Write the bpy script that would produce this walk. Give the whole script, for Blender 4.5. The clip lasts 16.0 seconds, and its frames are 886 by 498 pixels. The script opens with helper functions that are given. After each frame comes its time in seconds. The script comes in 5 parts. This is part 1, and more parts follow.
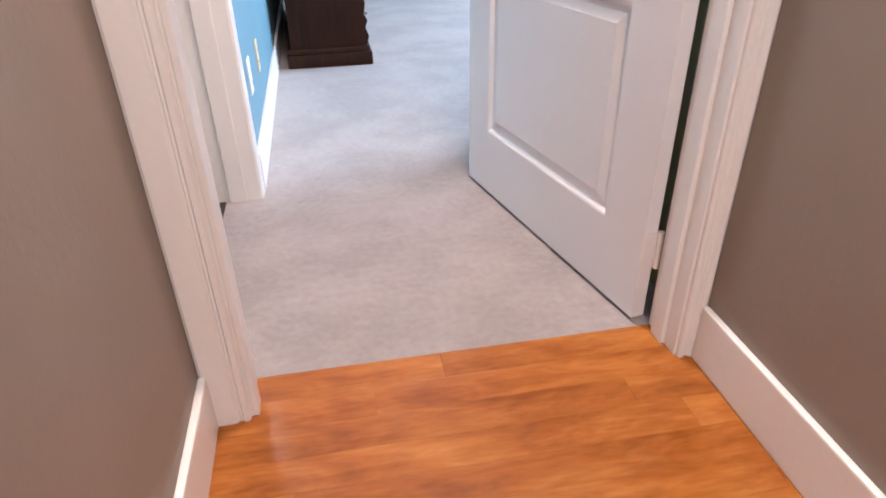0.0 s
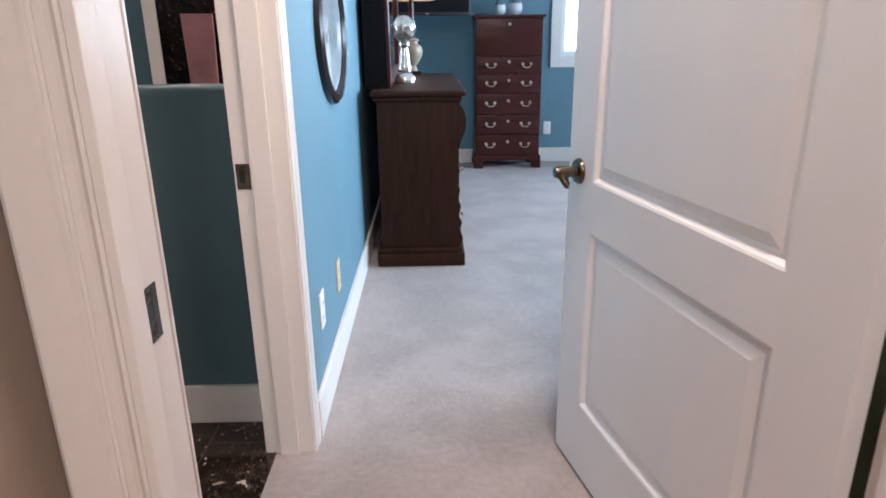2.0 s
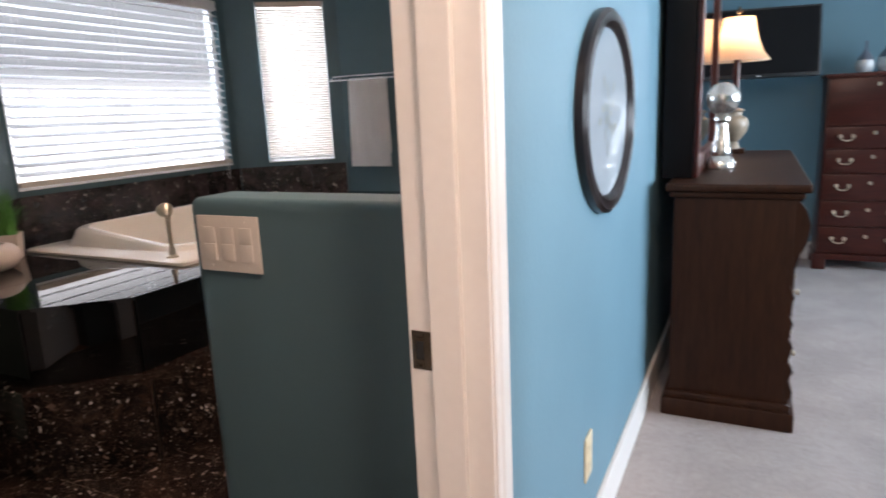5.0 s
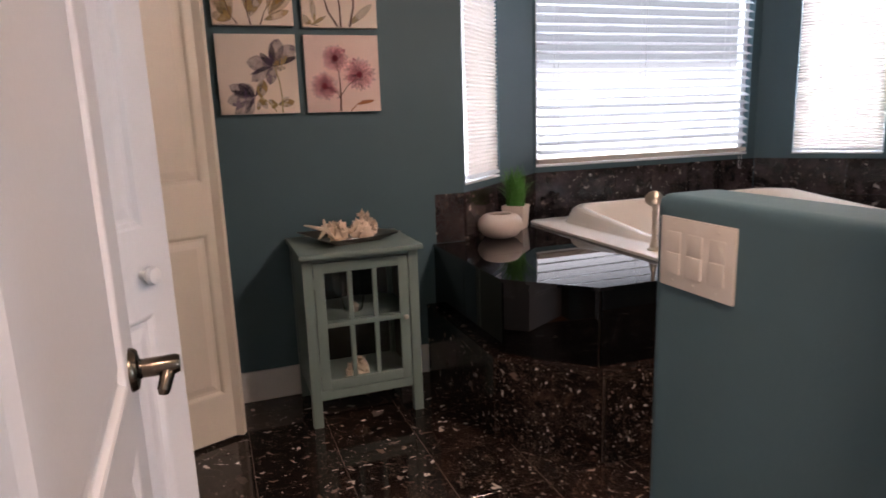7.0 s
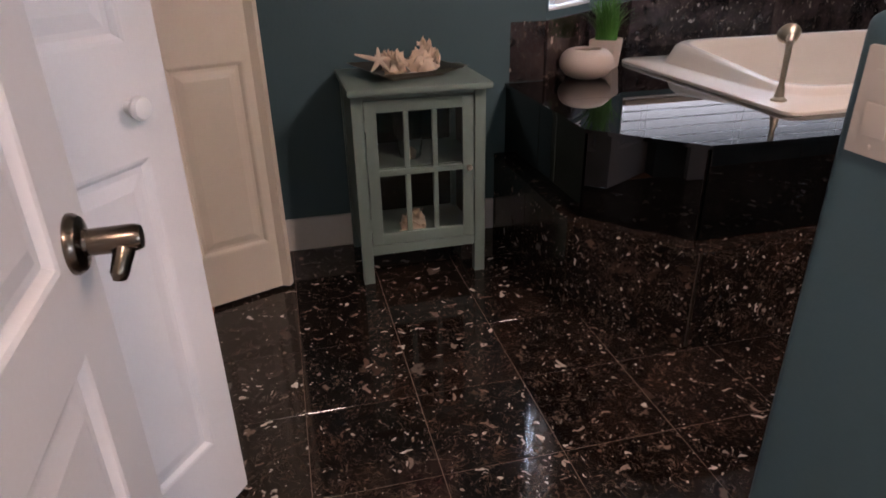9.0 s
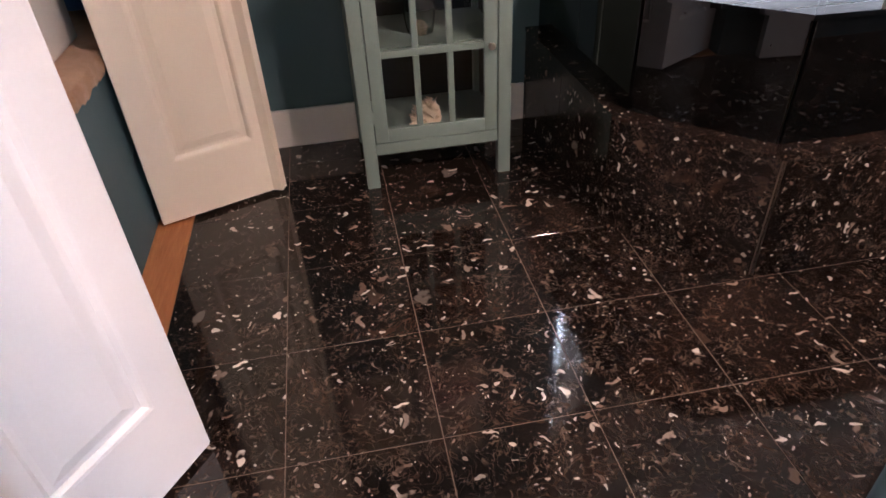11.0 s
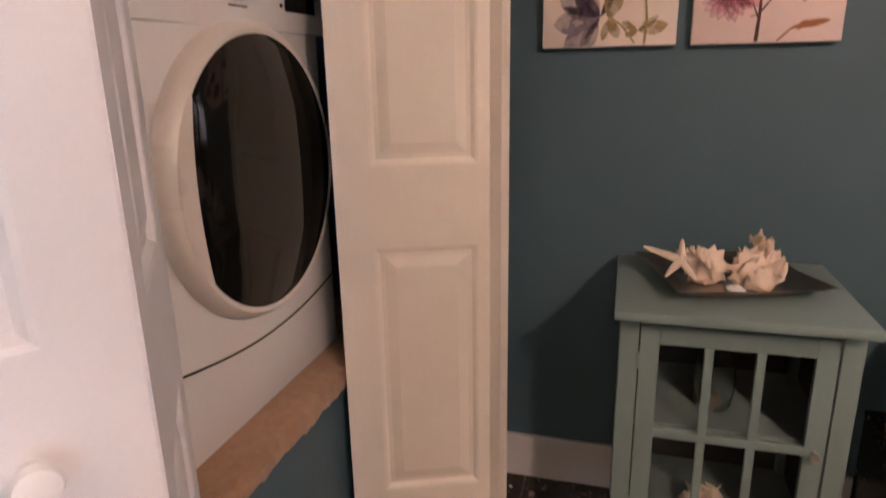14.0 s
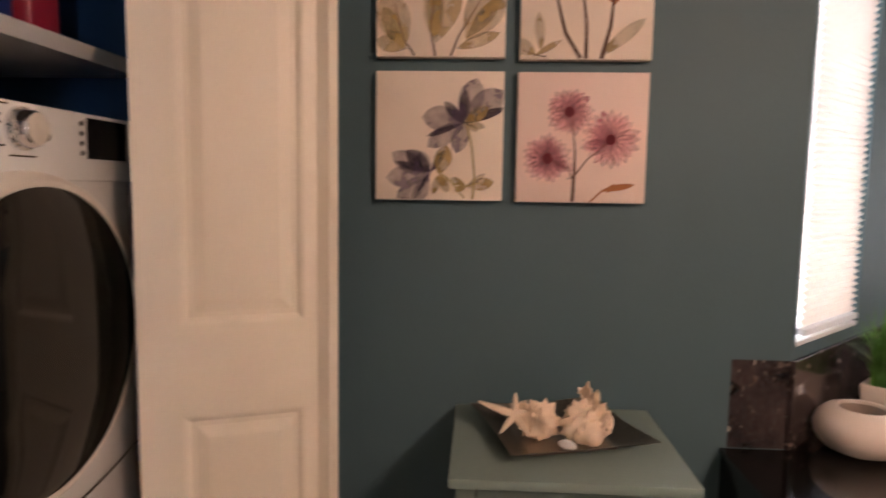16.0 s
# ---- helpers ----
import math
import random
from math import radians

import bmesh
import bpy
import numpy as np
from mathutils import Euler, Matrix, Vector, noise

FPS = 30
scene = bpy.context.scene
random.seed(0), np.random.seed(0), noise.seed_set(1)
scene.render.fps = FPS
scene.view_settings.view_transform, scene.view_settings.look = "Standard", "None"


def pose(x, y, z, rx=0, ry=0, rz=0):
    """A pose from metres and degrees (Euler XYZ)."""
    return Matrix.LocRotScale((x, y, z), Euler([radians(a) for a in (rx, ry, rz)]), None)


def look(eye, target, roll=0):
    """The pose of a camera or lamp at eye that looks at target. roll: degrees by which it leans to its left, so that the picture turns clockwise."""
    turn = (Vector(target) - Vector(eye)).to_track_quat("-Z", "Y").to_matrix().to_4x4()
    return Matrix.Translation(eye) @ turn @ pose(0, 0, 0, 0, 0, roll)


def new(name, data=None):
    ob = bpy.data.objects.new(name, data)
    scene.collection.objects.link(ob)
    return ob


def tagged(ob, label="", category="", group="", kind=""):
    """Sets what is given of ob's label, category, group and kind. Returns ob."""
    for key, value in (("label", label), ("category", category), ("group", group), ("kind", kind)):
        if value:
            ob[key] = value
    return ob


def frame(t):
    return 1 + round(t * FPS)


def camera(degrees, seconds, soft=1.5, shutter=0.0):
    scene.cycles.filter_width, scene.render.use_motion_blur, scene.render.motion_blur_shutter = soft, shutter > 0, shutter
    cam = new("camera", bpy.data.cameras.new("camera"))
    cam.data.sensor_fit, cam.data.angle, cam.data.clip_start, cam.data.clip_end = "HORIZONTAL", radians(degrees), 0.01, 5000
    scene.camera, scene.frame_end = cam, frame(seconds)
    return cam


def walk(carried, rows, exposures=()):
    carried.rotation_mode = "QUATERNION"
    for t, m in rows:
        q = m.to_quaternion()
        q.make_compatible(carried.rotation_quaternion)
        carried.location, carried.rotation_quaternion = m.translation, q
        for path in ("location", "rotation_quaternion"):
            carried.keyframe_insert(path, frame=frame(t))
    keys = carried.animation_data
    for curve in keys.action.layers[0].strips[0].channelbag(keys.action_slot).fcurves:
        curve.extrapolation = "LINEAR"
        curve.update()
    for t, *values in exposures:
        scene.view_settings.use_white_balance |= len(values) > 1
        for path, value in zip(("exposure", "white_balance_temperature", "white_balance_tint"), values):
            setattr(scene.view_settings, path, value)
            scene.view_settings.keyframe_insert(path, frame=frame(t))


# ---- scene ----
cam = camera(69.6, 16.0, soft=1.6, shutter=0.4)
PATH = [
    (0, (0.942, 1.468, 0.969), (1.247, 3.154, -0.063), -1.1),
    (0.5, (0.958, 1.534, 1.044), (1.178, 3.257, 0.053), -1.6),
    (1, (0.983, 1.652, 1.084), (1.113, 3.46, 0.239), -1.5),
    (1.5, (1.035, 1.785, 1.152), (1.112, 3.649, 0.431), -0.8),
    (2, (1.051, 1.865, 1.186), (1.082, 3.763, 0.557), -0.7),
    (2.5, (1.07, 2.005, 1.204), (1.006, 3.926, 0.648), -0.8),
    (3, (1.082, 2.15, 1.225), (0.914, 4.075, 0.708), -1.2),
    (5.3, (1.022, 2.681, 1.234), (-0.025, 4.339, 0.841), -2.2),
    (5.5, (0.998, 2.71, 1.221), (-0.183, 4.275, 0.824), -2.1),
    (6, (0.938, 2.773, 1.22), (-0.567, 4.03, 0.827), -2.2),
    (6.5, (0.904, 2.872, 1.221), (-0.837, 3.772, 0.819), -1.6),
    (7, (0.851, 2.907, 1.217), (-0.993, 3.571, 0.816), -2.0),
    (7.5, (0.751, 2.934, 1.219), (-1.122, 3.503, 0.807), -1.7),
    (8, (0.679, 2.963, 1.2), (-1.184, 3.495, 0.705), -0.9),
    (8.5, (0.604, 2.979, 1.162), (-1.207, 3.447, 0.455), -1.1),
    (9, (0.535, 3.006, 1.143), (-1.223, 3.422, 0.284), -1.2),
    (9.5, (0.424, 3.039, 1.132), (-1.284, 3.425, 0.166), -1.5),
    (11.8, (0.087, 3.184, 1.004), (-1.48, 3.406, -0.219), -4.1),
    (12, (0.046, 3.175, 1.002), (-1.522, 3.407, -0.217), -4.6),
    (12.5, (-0.046, 3.157, 1.002), (-1.648, 3.315, -0.185), -5.8),
    (13, (-0.141, 3.146, 1.044), (-1.857, 3.068, 0.019), -5.4),
    (13.5, (-0.227, 3.207, 1.152), (-2.006, 2.784, 0.343), -3.2),
    (14, (-0.251, 3.192, 1.218), (-2.1, 2.659, 0.673), -1.2),
    (14.5, (-0.268, 3.19, 1.243), (-2.147, 2.632, 0.848), -0.8),
    (15, (-0.279, 3.205, 1.269), (-2.173, 2.662, 0.924), -0.6),
    (15.5, (-0.298, 3.223, 1.284), (-2.229, 2.787, 1.002), 0.0),
    (16, (-0.338, 3.238, 1.299), (-2.325, 3.128, 1.099), 0.9),
]

EXPOSURES = [(0, 0.70, 5650, 16), (1.0, 0.58, 5700, 15), (1.5, 0.46, 5750, 15), (2.0, 0.27, 5750, 14), (3.0, 0.24, 5650, 14), (5.5, 0.2, 6500, 20), (6.5, 0.28, 6400, 22), (7.5, 0.28, 6150, 23), (8.5, 0.25, 6100, 23), (9.0, 0.2, 6050, 24), (9.5, 0.25, 6050, 24), (12.0, 1.58, 5950, 25), (12.5, 1.52, 5950, 26), (13.0, 1.2, 6000, 27), (14.0, 0.65, 6600, 29), (15.0, 0.6, 7000, 28), (16.0, 0.6, 7150, 27)]
walk(cam, [(t, look(eye, target, roll)) for t, eye, target, roll in PATH], EXPOSURES)

# ---- daylight, lamps and added fills ----
world = bpy.data.worlds.new("sky")
scene.world = world
world.use_nodes = True
sky = world.node_tree.nodes.new("ShaderNodeTexSky")
sky.sky_type, sky.sun_disc = "NISHITA", False
sky.sun_elevation, sky.sun_rotation = radians(40), radians(250)
world.node_tree.nodes["Background"].inputs[1].default_value = 0.12
world.node_tree.links.new(sky.outputs[0], world.node_tree.nodes["Background"].inputs[0])


def area(name, eye, target, sx, sy, watts, rgb, spread=180):
    lamp = bpy.data.lights.new(name, "AREA")
    lamp.shape, lamp.size, lamp.size_y, lamp.energy, lamp.color = "RECTANGLE", sx, sy, watts, rgb
    ob = new(name, lamp)
    ob.matrix_world = look(eye, target)
    lamp.spread = radians(spread)
    return ob


DAY = (0.76, 0.91, 1.0)
WARM = (1.0, 0.74, 0.56)
SOFTWARM = (1.0, 0.85, 0.71)
area("bay_window_daylight", (-3.55, 5.65, 3.35), (-2.45, 5.65, 1.25), 1.90, 1.30, 300, DAY)
area("side_window_daylight", (-2.38, 4.02, 1.58), (-1.50, 4.88, 1.55), 0.62, 1.35, 46, DAY)
area("corner_window_daylight", (-2.50, 7.03, 1.58), (-1.91, 6.23, 1.55), 0.66, 1.35, 135, DAY)
area("bedroom_window_daylight", (2.80, 8.62, 1.75), (2.80, 0, 1.35), 0.98, 1.4, 40, DAY)
area("east_window_daylight", (5.62, 5.6, 1.55), (0, 5.0, 1.55), 2.3, 1.5, 145, DAY, 110)
area("hall_ceiling_lamp", (1.18, 0.75, 2.40), (1.18, 0.75, 0), 0.40, 0.40, 42, SOFTWARM)
# warm fill added above the bedroom entry, without a known fixture
area("bedroom_entry_fill", (1.36, 2.98, 2.66), (1.30, 2.98, 0), 0.30, 0.30, 38, WARM)
# weak warm fill below the bathroom ceiling; an added source, no fixture
area("bath_ceiling_fill", (-0.35, 5.20, 2.40), (-0.35, 5.20, 0), 0.30, 0.30, 8, WARM)
# added unseen fill from the east side, to lift riser and west wall
area("bath_east_fill", (0.44, 4.45, 2.04), (-0.9, 4.30, 0.95), 0.12, 0.60, 27, WARM)


# ---- materials ----
def node_mat(name):
    m = bpy.data.materials.new(name)
    m.use_nodes = True
    nt = m.node_tree
    return m, nt, nt.nodes["Principled BSDF"]


def tex_coords(nt, scale=(1, 1, 1), shift=False):
    tc = nt.nodes.new("ShaderNodeTexCoord")
    mp = nt.nodes.new("ShaderNodeMapping")
    mp.inputs["Scale"].default_value = scale
    if shift:
        oi = nt.nodes.new("ShaderNodeObjectInfo")
        mul = nt.nodes.new("ShaderNodeVectorMath")
        mul.operation = "SCALE"
        mul.inputs[0].default_value = (37.0, 53.0, 71.0)
        nt.links.new(oi.outputs["Random"], mul.inputs["Scale"])
        add = nt.nodes.new("ShaderNodeVectorMath")
        nt.links.new(tc.outputs["Object"], add.inputs[0])
        nt.links.new(mul.outputs[0], add.inputs[1])
        nt.links.new(add.outputs[0], mp.inputs["Vector"])
    else:
        nt.links.new(tc.outputs["Object"], mp.inputs["Vector"])
    return mp.outputs[0]


def noise_tex(nt, vec, scale, detail=3, rough=0.55, distort=0.0):
    n = nt.nodes.new("ShaderNodeTexNoise")
    n.inputs["Scale"].default_value, n.inputs["Detail"].default_value = scale, detail
    n.inputs["Roughness"].default_value, n.inputs["Distortion"].default_value = rough, distort
    nt.links.new(vec, n.inputs["Vector"])
    return n.outputs["Fac"]


def ramp(nt, fac, stops):
    r = nt.nodes.new("ShaderNodeValToRGB")
    while len(r.color_ramp.elements) < len(stops):
        r.color_ramp.elements.new(0.5)
    for e, (p, c) in zip(r.color_ramp.elements, stops):
        e.position, e.color = p, (*c, 1) if len(c) == 3 else c
    nt.links.new(fac, r.inputs[0])
    return r.outputs[0]


def mix(nt, fac, a, b, kind="MIX"):
    n = nt.nodes.new("ShaderNodeMix")
    n.data_type, n.blend_type = "RGBA", kind
    for value, key in ((fac, 0), (a, 6), (b, 7)):
        if isinstance(value, bpy.types.NodeSocket):
            nt.links.new(value, n.inputs[key])
        else:
            n.inputs[key].default_value = value if key == 0 else (*value, 1)
    return n.outputs[2]


def bump(nt, bsdf, height, strength, distance):
    b = nt.nodes.new("ShaderNodeBump")
    b.inputs["Strength"].default_value, b.inputs["Distance"].default_value = strength, distance
    nt.links.new(height, b.inputs["Height"])
    nt.links.new(b.outputs[0], bsdf.inputs["Normal"])


def plain(name, rgb, rough=0.5, metal=0.0, vary=0.12, grain=60.0, relief=0.15, depth=0.0008, coarse=3.0, wear=0.5):
    """A paint, plastic, metal or ceramic: colour that drifts at two scales, uneven gloss, fine relief."""
    m, nt, b = node_mat(name)
    v = tex_coords(nt)
    big, fine = noise_tex(nt, v, coarse, 4), noise_tex(nt, v, grain, 3)
    dark, light = [c * (1 - vary) for c in rgb], [min(1, c * (1 + vary * 0.6)) for c in rgb]
    col = ramp(nt, big, [(0.3, dark), (0.7, light)])
    col = mix(nt, 0.35, col, ramp(nt, fine, [(0.3, dark), (0.7, light)]))
    nt.links.new(col, b.inputs["Base Color"])
    rr = nt.nodes.new("ShaderNodeMapRange")
    rr.inputs[3].default_value, rr.inputs[4].default_value = max(0.02, rough * (1 - wear * 0.4)), min(1, rough * (1 + wear * 0.4))
    nt.links.new(big, rr.inputs[0])
    nt.links.new(rr.outputs[0], b.inputs["Roughness"])
    b.inputs["Metallic"].default_value = metal
    if relief:
        bump(nt, b, fine, relief, depth)
    return m


def wall_paint(name, rgb):
    """Rolled emulsion over a light knock-down texture."""
    m, nt, b = node_mat(name)
    v = tex_coords(nt)
    big, mid, fine = noise_tex(nt, v, 1.6, 3), noise_tex(nt, v, 70, 3), noise_tex(nt, v, 260, 2)
    dark, light = [c * 0.93 for c in rgb], [c * 1.05 for c in rgb]
    nt.links.new(ramp(nt, big, [(0.3, dark), (0.7, light)]), b.inputs["Base Color"])
    b.inputs["Roughness"].default_value = 0.55
    b.inputs["Specular IOR Level"].default_value = 0.32
    bump(nt, b, mix(nt, 0.4, ramp(nt, mid, [(0.42, (0, 0, 0)), (0.6, (1, 1, 1))]), fine), 0.22, 0.0012)
    return m


def marble(name, rough, gloss_vary=0.05, fleck=1.0, ground=((0.005, 0.0035, 0.003), (0.015, 0.009, 0.007), (0.045, 0.026, 0.018)), relief=0.03, zoom=0.74):
    """Dark brown polished marble, full of pale shell fragments and thin veins."""
    m, nt, b = node_mat(name)
    v = tex_coords(nt, (zoom, zoom, zoom), shift=True)
    wob = nt.nodes.new("ShaderNodeTexNoise")
    wob.inputs["Scale"].default_value, wob.inputs["Detail"].default_value = 26, 2
    nt.links.new(v, wob.inputs["Vector"])
    sc = nt.nodes.new("ShaderNodeVectorMath")
    sc.operation = "MULTIPLY_ADD"
    sc.inputs[1].default_value = (0.065, 0.065, 0.065)
    nt.links.new(wob.outputs["Color"], sc.inputs[0])
    nt.links.new(v, sc.inputs[2])
    vec = sc.outputs[0]
    base = ramp(nt, noise_tex(nt, v, 7, 6, 0.65, 0.6), [(0.42, ground[0]), (0.56, ground[1]), (0.78, ground[2])])
    blot = ramp(nt, noise_tex(nt, v, 13, 2, 0.45), [(0.63, (0, 0, 0)), (0.67, (1, 1, 1))])
    base = mix(nt, mix(nt, 0.85, (0, 0, 0), blot), base, (0.005, 0.004, 0.004))
    for scale, warp, weight in ((38, 1.2, 0.20), (70, 0.8, 0.16)):
        line = ramp(nt, noise_tex(nt, vec, scale, 1, 0.5, warp), [(0.47, (0, 0, 0)), (0.5, (1, 1, 1)), (0.53, (0, 0, 0))])
        broken = ramp(nt, noise_tex(nt, v, scale * 0.55, 2), [(0.50, (0, 0, 0)), (0.60, (1, 1, 1))])
        line = mix(nt, 1.0, line, broken, "MULTIPLY")
        base = mix(nt, mix(nt, weight * 2 * fleck, (0, 0, 0), line), base, (0.24, 0.18, 0.14))

    def flecks(scale, chance, size, stretch):
        mp = nt.nodes.new("ShaderNodeMapping")
        mp.inputs["Scale"].default_value, mp.inputs["Rotation"].default_value = stretch, (0, 0, scale * 0.31)
        nt.links.new(vec, mp.inputs["Vector"])
        vo = nt.nodes.new("ShaderNodeTexVoronoi")
        vo.inputs["Scale"].default_value = scale
        nt.links.new(mp.outputs[0], vo.inputs["Vector"])
        pick = nt.nodes.new("ShaderNodeSeparateColor")
        nt.links.new(vo.outputs["Color"], pick.inputs[0])
        on = nt.nodes.new("ShaderNodeMath")
        on.operation = "LESS_THAN"
        on.inputs[1].default_value = chance
        nt.links.new(pick.outputs[0], on.inputs[0])
        near = nt.nodes.new("ShaderNodeMapRange")
        near.inputs[1].default_value, near.inputs[2].default_value = size, size * 0.75
        nt.links.new(vo.outputs["Distance"], near.inputs[0])
        mu = nt.nodes.new("ShaderNodeMath")
        mu.operation = "MULTIPLY"
        nt.links.new(on.outputs[0], mu.inputs[0])
        nt.links.new(near.outputs[0], mu.inputs[1])
        return mu.outputs[0], pick.outputs[1]

    for scale, chance, size, stretch, tint in ((10, 0.07, 0.28, (1, 1.5, 1.3), 0.25), (16, 0.12, 0.26, (1, 2.2, 1.4), 0.85), (25, 0.14, 0.30, (2.4, 1, 1.3), 1.0), (62, 0.13, 0.32, (1, 1.5, 1), 0.65), (140, 0.10, 0.34, (1, 1, 1), 0.5)):
        f, r = flecks(scale, chance, size, stretch)
        pale = ramp(nt, r, [(0.0, (0.13, 0.085, 0.065)), (0.45, (0.30, 0.24, 0.20)), (0.8, (0.76, 0.70, 0.63))])
        base = mix(nt, mix(nt, tint * fleck, (0, 0, 0), ramp(nt, f, [(0, (0, 0, 0)), (1, (1, 1, 1))])), base, pale)
    vein = nt.nodes.new("ShaderNodeTexNoise")
    vein.inputs["Scale"].default_value, vein.inputs["Detail"].default_value, vein.inputs["Distortion"].default_value = 14, 5, 2.5
    nt.links.new(v, vein.inputs["Vector"])
    vm = ramp(nt, vein.outputs["Fac"], [(0.485, (0, 0, 0)), (0.5, (1, 1, 1)), (0.515, (0, 0, 0))])
    base = mix(nt, mix(nt, 0.16 * fleck, (0, 0, 0), vm), base, (0.22, 0.15, 0.10))
    nt.links.new(base, b.inputs["Base Color"])
    rr = nt.nodes.new("ShaderNodeMapRange")
    rr.inputs[3].default_value, rr.inputs[4].default_value = rough, rough + gloss_vary
    nt.links.new(noise_tex(nt, v, 5, 4), rr.inputs[0])
    nt.links.new(rr.outputs[0], b.inputs["Roughness"])
    bump(nt, b, noise_tex(nt, v, 9, 2), relief, 0.002)
    return m


def timber(name, stops, rough, axis=(1.2, 14, 14), shift=True, fine=70.0, relief=0.08, patchy=0.0):
    m, nt, b = node_mat(name)
    v = tex_coords(nt, axis, shift)
    grain, streak = noise_tex(nt, v, 3.0, 6, 0.6, 0.8), noise_tex(nt, v, fine / 4, 3)
    col = ramp(nt, grain, stops)
    col = mix(nt, 0.22, col, ramp(nt, streak, [(0.35, stops[0][1]), (0.65, stops[-1][1])]))
    if shift:
        oi = nt.nodes.new("ShaderNodeObjectInfo")
        tone = ramp(nt, oi.outputs["Random"], [(0, (0.84, 0.78, 0.72)), (0.5, (1, 1, 1)), (1, (1.0, 0.95, 0.88))])
        col = mix(nt, 1.0, col, tone, "MULTIPLY")
    if patchy:
        spot = ramp(nt, noise_tex(nt, tex_coords(nt, (0.6, 1.6, 1)), 5.5, 4, 0.6, 0.5), [(0.35, (0.66, 0.56, 0.48)), (0.52, (1, 1, 1)), (0.72, (1.0, 1.12, 1.25))])
        col = mix(nt, patchy, col, spot, "MULTIPLY")
    nt.links.new(col, b.inputs["Base Color"])
    b.inputs["Roughness"].default_value = rough
    b.inputs["Specular IOR Level"].default_value = 0.35
    bump(nt, b, streak, relief, 0.0006)
    return m


def carpet(name, a, c):
    m, nt, b = node_mat(name)
    v = tex_coords(nt)
    pile, clump, tread = noise_tex(nt, v, 420, 2), noise_tex(nt, v, 45, 4), noise_tex(nt, v, 3.2, 4, 0.6)
    col = mix(nt, 0.5, ramp(nt, tread, [(0.40, a), (0.60, c)]), ramp(nt, clump, [(0.3, a), (0.7, c)]))
    col = mix(nt, 0.25, col, ramp(nt, pile, [(0.3, [x * 0.7 for x in a]), (0.7, c)]))
    nt.links.new(col, b.inputs["Base Color"])
    b.inputs["Roughness"].default_value = 0.95
    b.inputs["Specular IOR Level"].default_value = 0.1
    b.inputs["Sheen Weight"].default_value = 0.25
    bump(nt, b, mix(nt, 0.5, pile, clump), 0.7, 0.006)
    return m


def see_through(name, rgb, share):
    """Thin slats or cloth that let part of the light through."""
    m, nt, b = node_mat(name)
    v = tex_coords(nt)
    nt.links.new(ramp(nt, noise_tex(nt, v, 30, 3), [(0.3, [c * 0.94 for c in rgb]), (0.7, rgb)]), b.inputs["Base Color"])
    b.inputs["Roughness"].default_value = 0.5
    tr = nt.nodes.new("ShaderNodeBsdfTranslucent")
    tr.inputs[0].default_value = (*rgb, 1)
    mx = nt.nodes.new("ShaderNodeMixShader")
    mx.inputs[0].default_value = share
    nt.links.new(b.outputs[0], mx.inputs[1])
    nt.links.new(tr.outputs[0], mx.inputs[2])
    nt.links.new(mx.outputs[0], nt.nodes["Material Output"].inputs[0])
    return m


def glass(name, rgb=(1, 1, 1), rough=0.0):
    m, nt, b = node_mat(name)
    b.inputs["Base Color"].default_value = (*rgb, 1)
    b.inputs["Roughness"].default_value = rough
    b.inputs["Transmission Weight"].default_value = 1.0
    b.inputs["IOR"].default_value = 1.45
    return m


TEAL = wall_paint("teal_wall_paint", (0.073, 0.130, 0.150))
# lighter copy of the teal: daylight on bedroom walls put into its colour
TEALDAYLIT = wall_paint("daylit_teal_wall_paint", (0.132, 0.245, 0.305))
OLIVE = wall_paint("olive_green_wall_paint", (0.24, 0.25, 0.12))
TAUPE = wall_paint("taupe_wall_paint", (0.255, 0.205, 0.168))
CEIL = wall_paint("white_ceiling_paint", (0.78, 0.77, 0.74))
CLOSETBLUE = wall_paint("deep_blue_wall_paint", (0.03, 0.09, 0.20))
TRIM = plain("white_gloss_trim", (0.74, 0.72, 0.69), 0.32, vary=0.05, relief=0.12)
DOORWHITE = plain("white_door_paint", (0.74, 0.735, 0.74), 0.38, vary=0.04, grain=160, relief=0.18)
CREAM = plain("cream_door_paint", (0.84, 0.76, 0.64), 0.42, vary=0.04, grain=160, relief=0.18)
MARBLE = marble("dark_shell_marble", 0.06, 0.04, fleck=0.88)
RISER = marble("dark_shell_marble_riser", 0.16, fleck=0.85, zoom=0.95)
SPLASH = marble("dark_shell_marble_splash", 0.14, fleck=0.55, ground=((0.014, 0.011, 0.012), (0.048, 0.036, 0.037), (0.110, 0.083, 0.080)))
BLACKSTONE = marble("black_polished_stone", 0.004, 0.006, fleck=0.015, ground=((0.002, 0.002, 0.002), (0.003, 0.003, 0.003), (0.006, 0.005, 0.005)), relief=0.002)
BLACKSTONE.node_tree.nodes["Principled BSDF"].inputs["Specular IOR Level"].default_value = 0.42
GROUT = plain("tile_grout", (0.135, 0.10, 0.078), 0.9)
CARPET = carpet("pale_grey_carpet", (0.255, 0.222, 0.212), (0.415, 0.366, 0.352))
CARPETTAN = carpet("tan_carpet", (0.30, 0.17, 0.09), (0.48, 0.29, 0.17))
PLANK = timber("orange_maple_plank", [(0.25, (0.26, 0.074, 0.010)), (0.5, (0.36, 0.122, 0.018)), (0.75, (0.48, 0.195, 0.040))], 0.26, (1.2, 7, 7), patchy=0.85)
STRIPWOOD = timber("raw_wood_strip", [(0.3, (0.40, 0.15, 0.055)), (0.7, (0.55, 0.24, 0.10))], 0.6, (2, 20, 20), False)
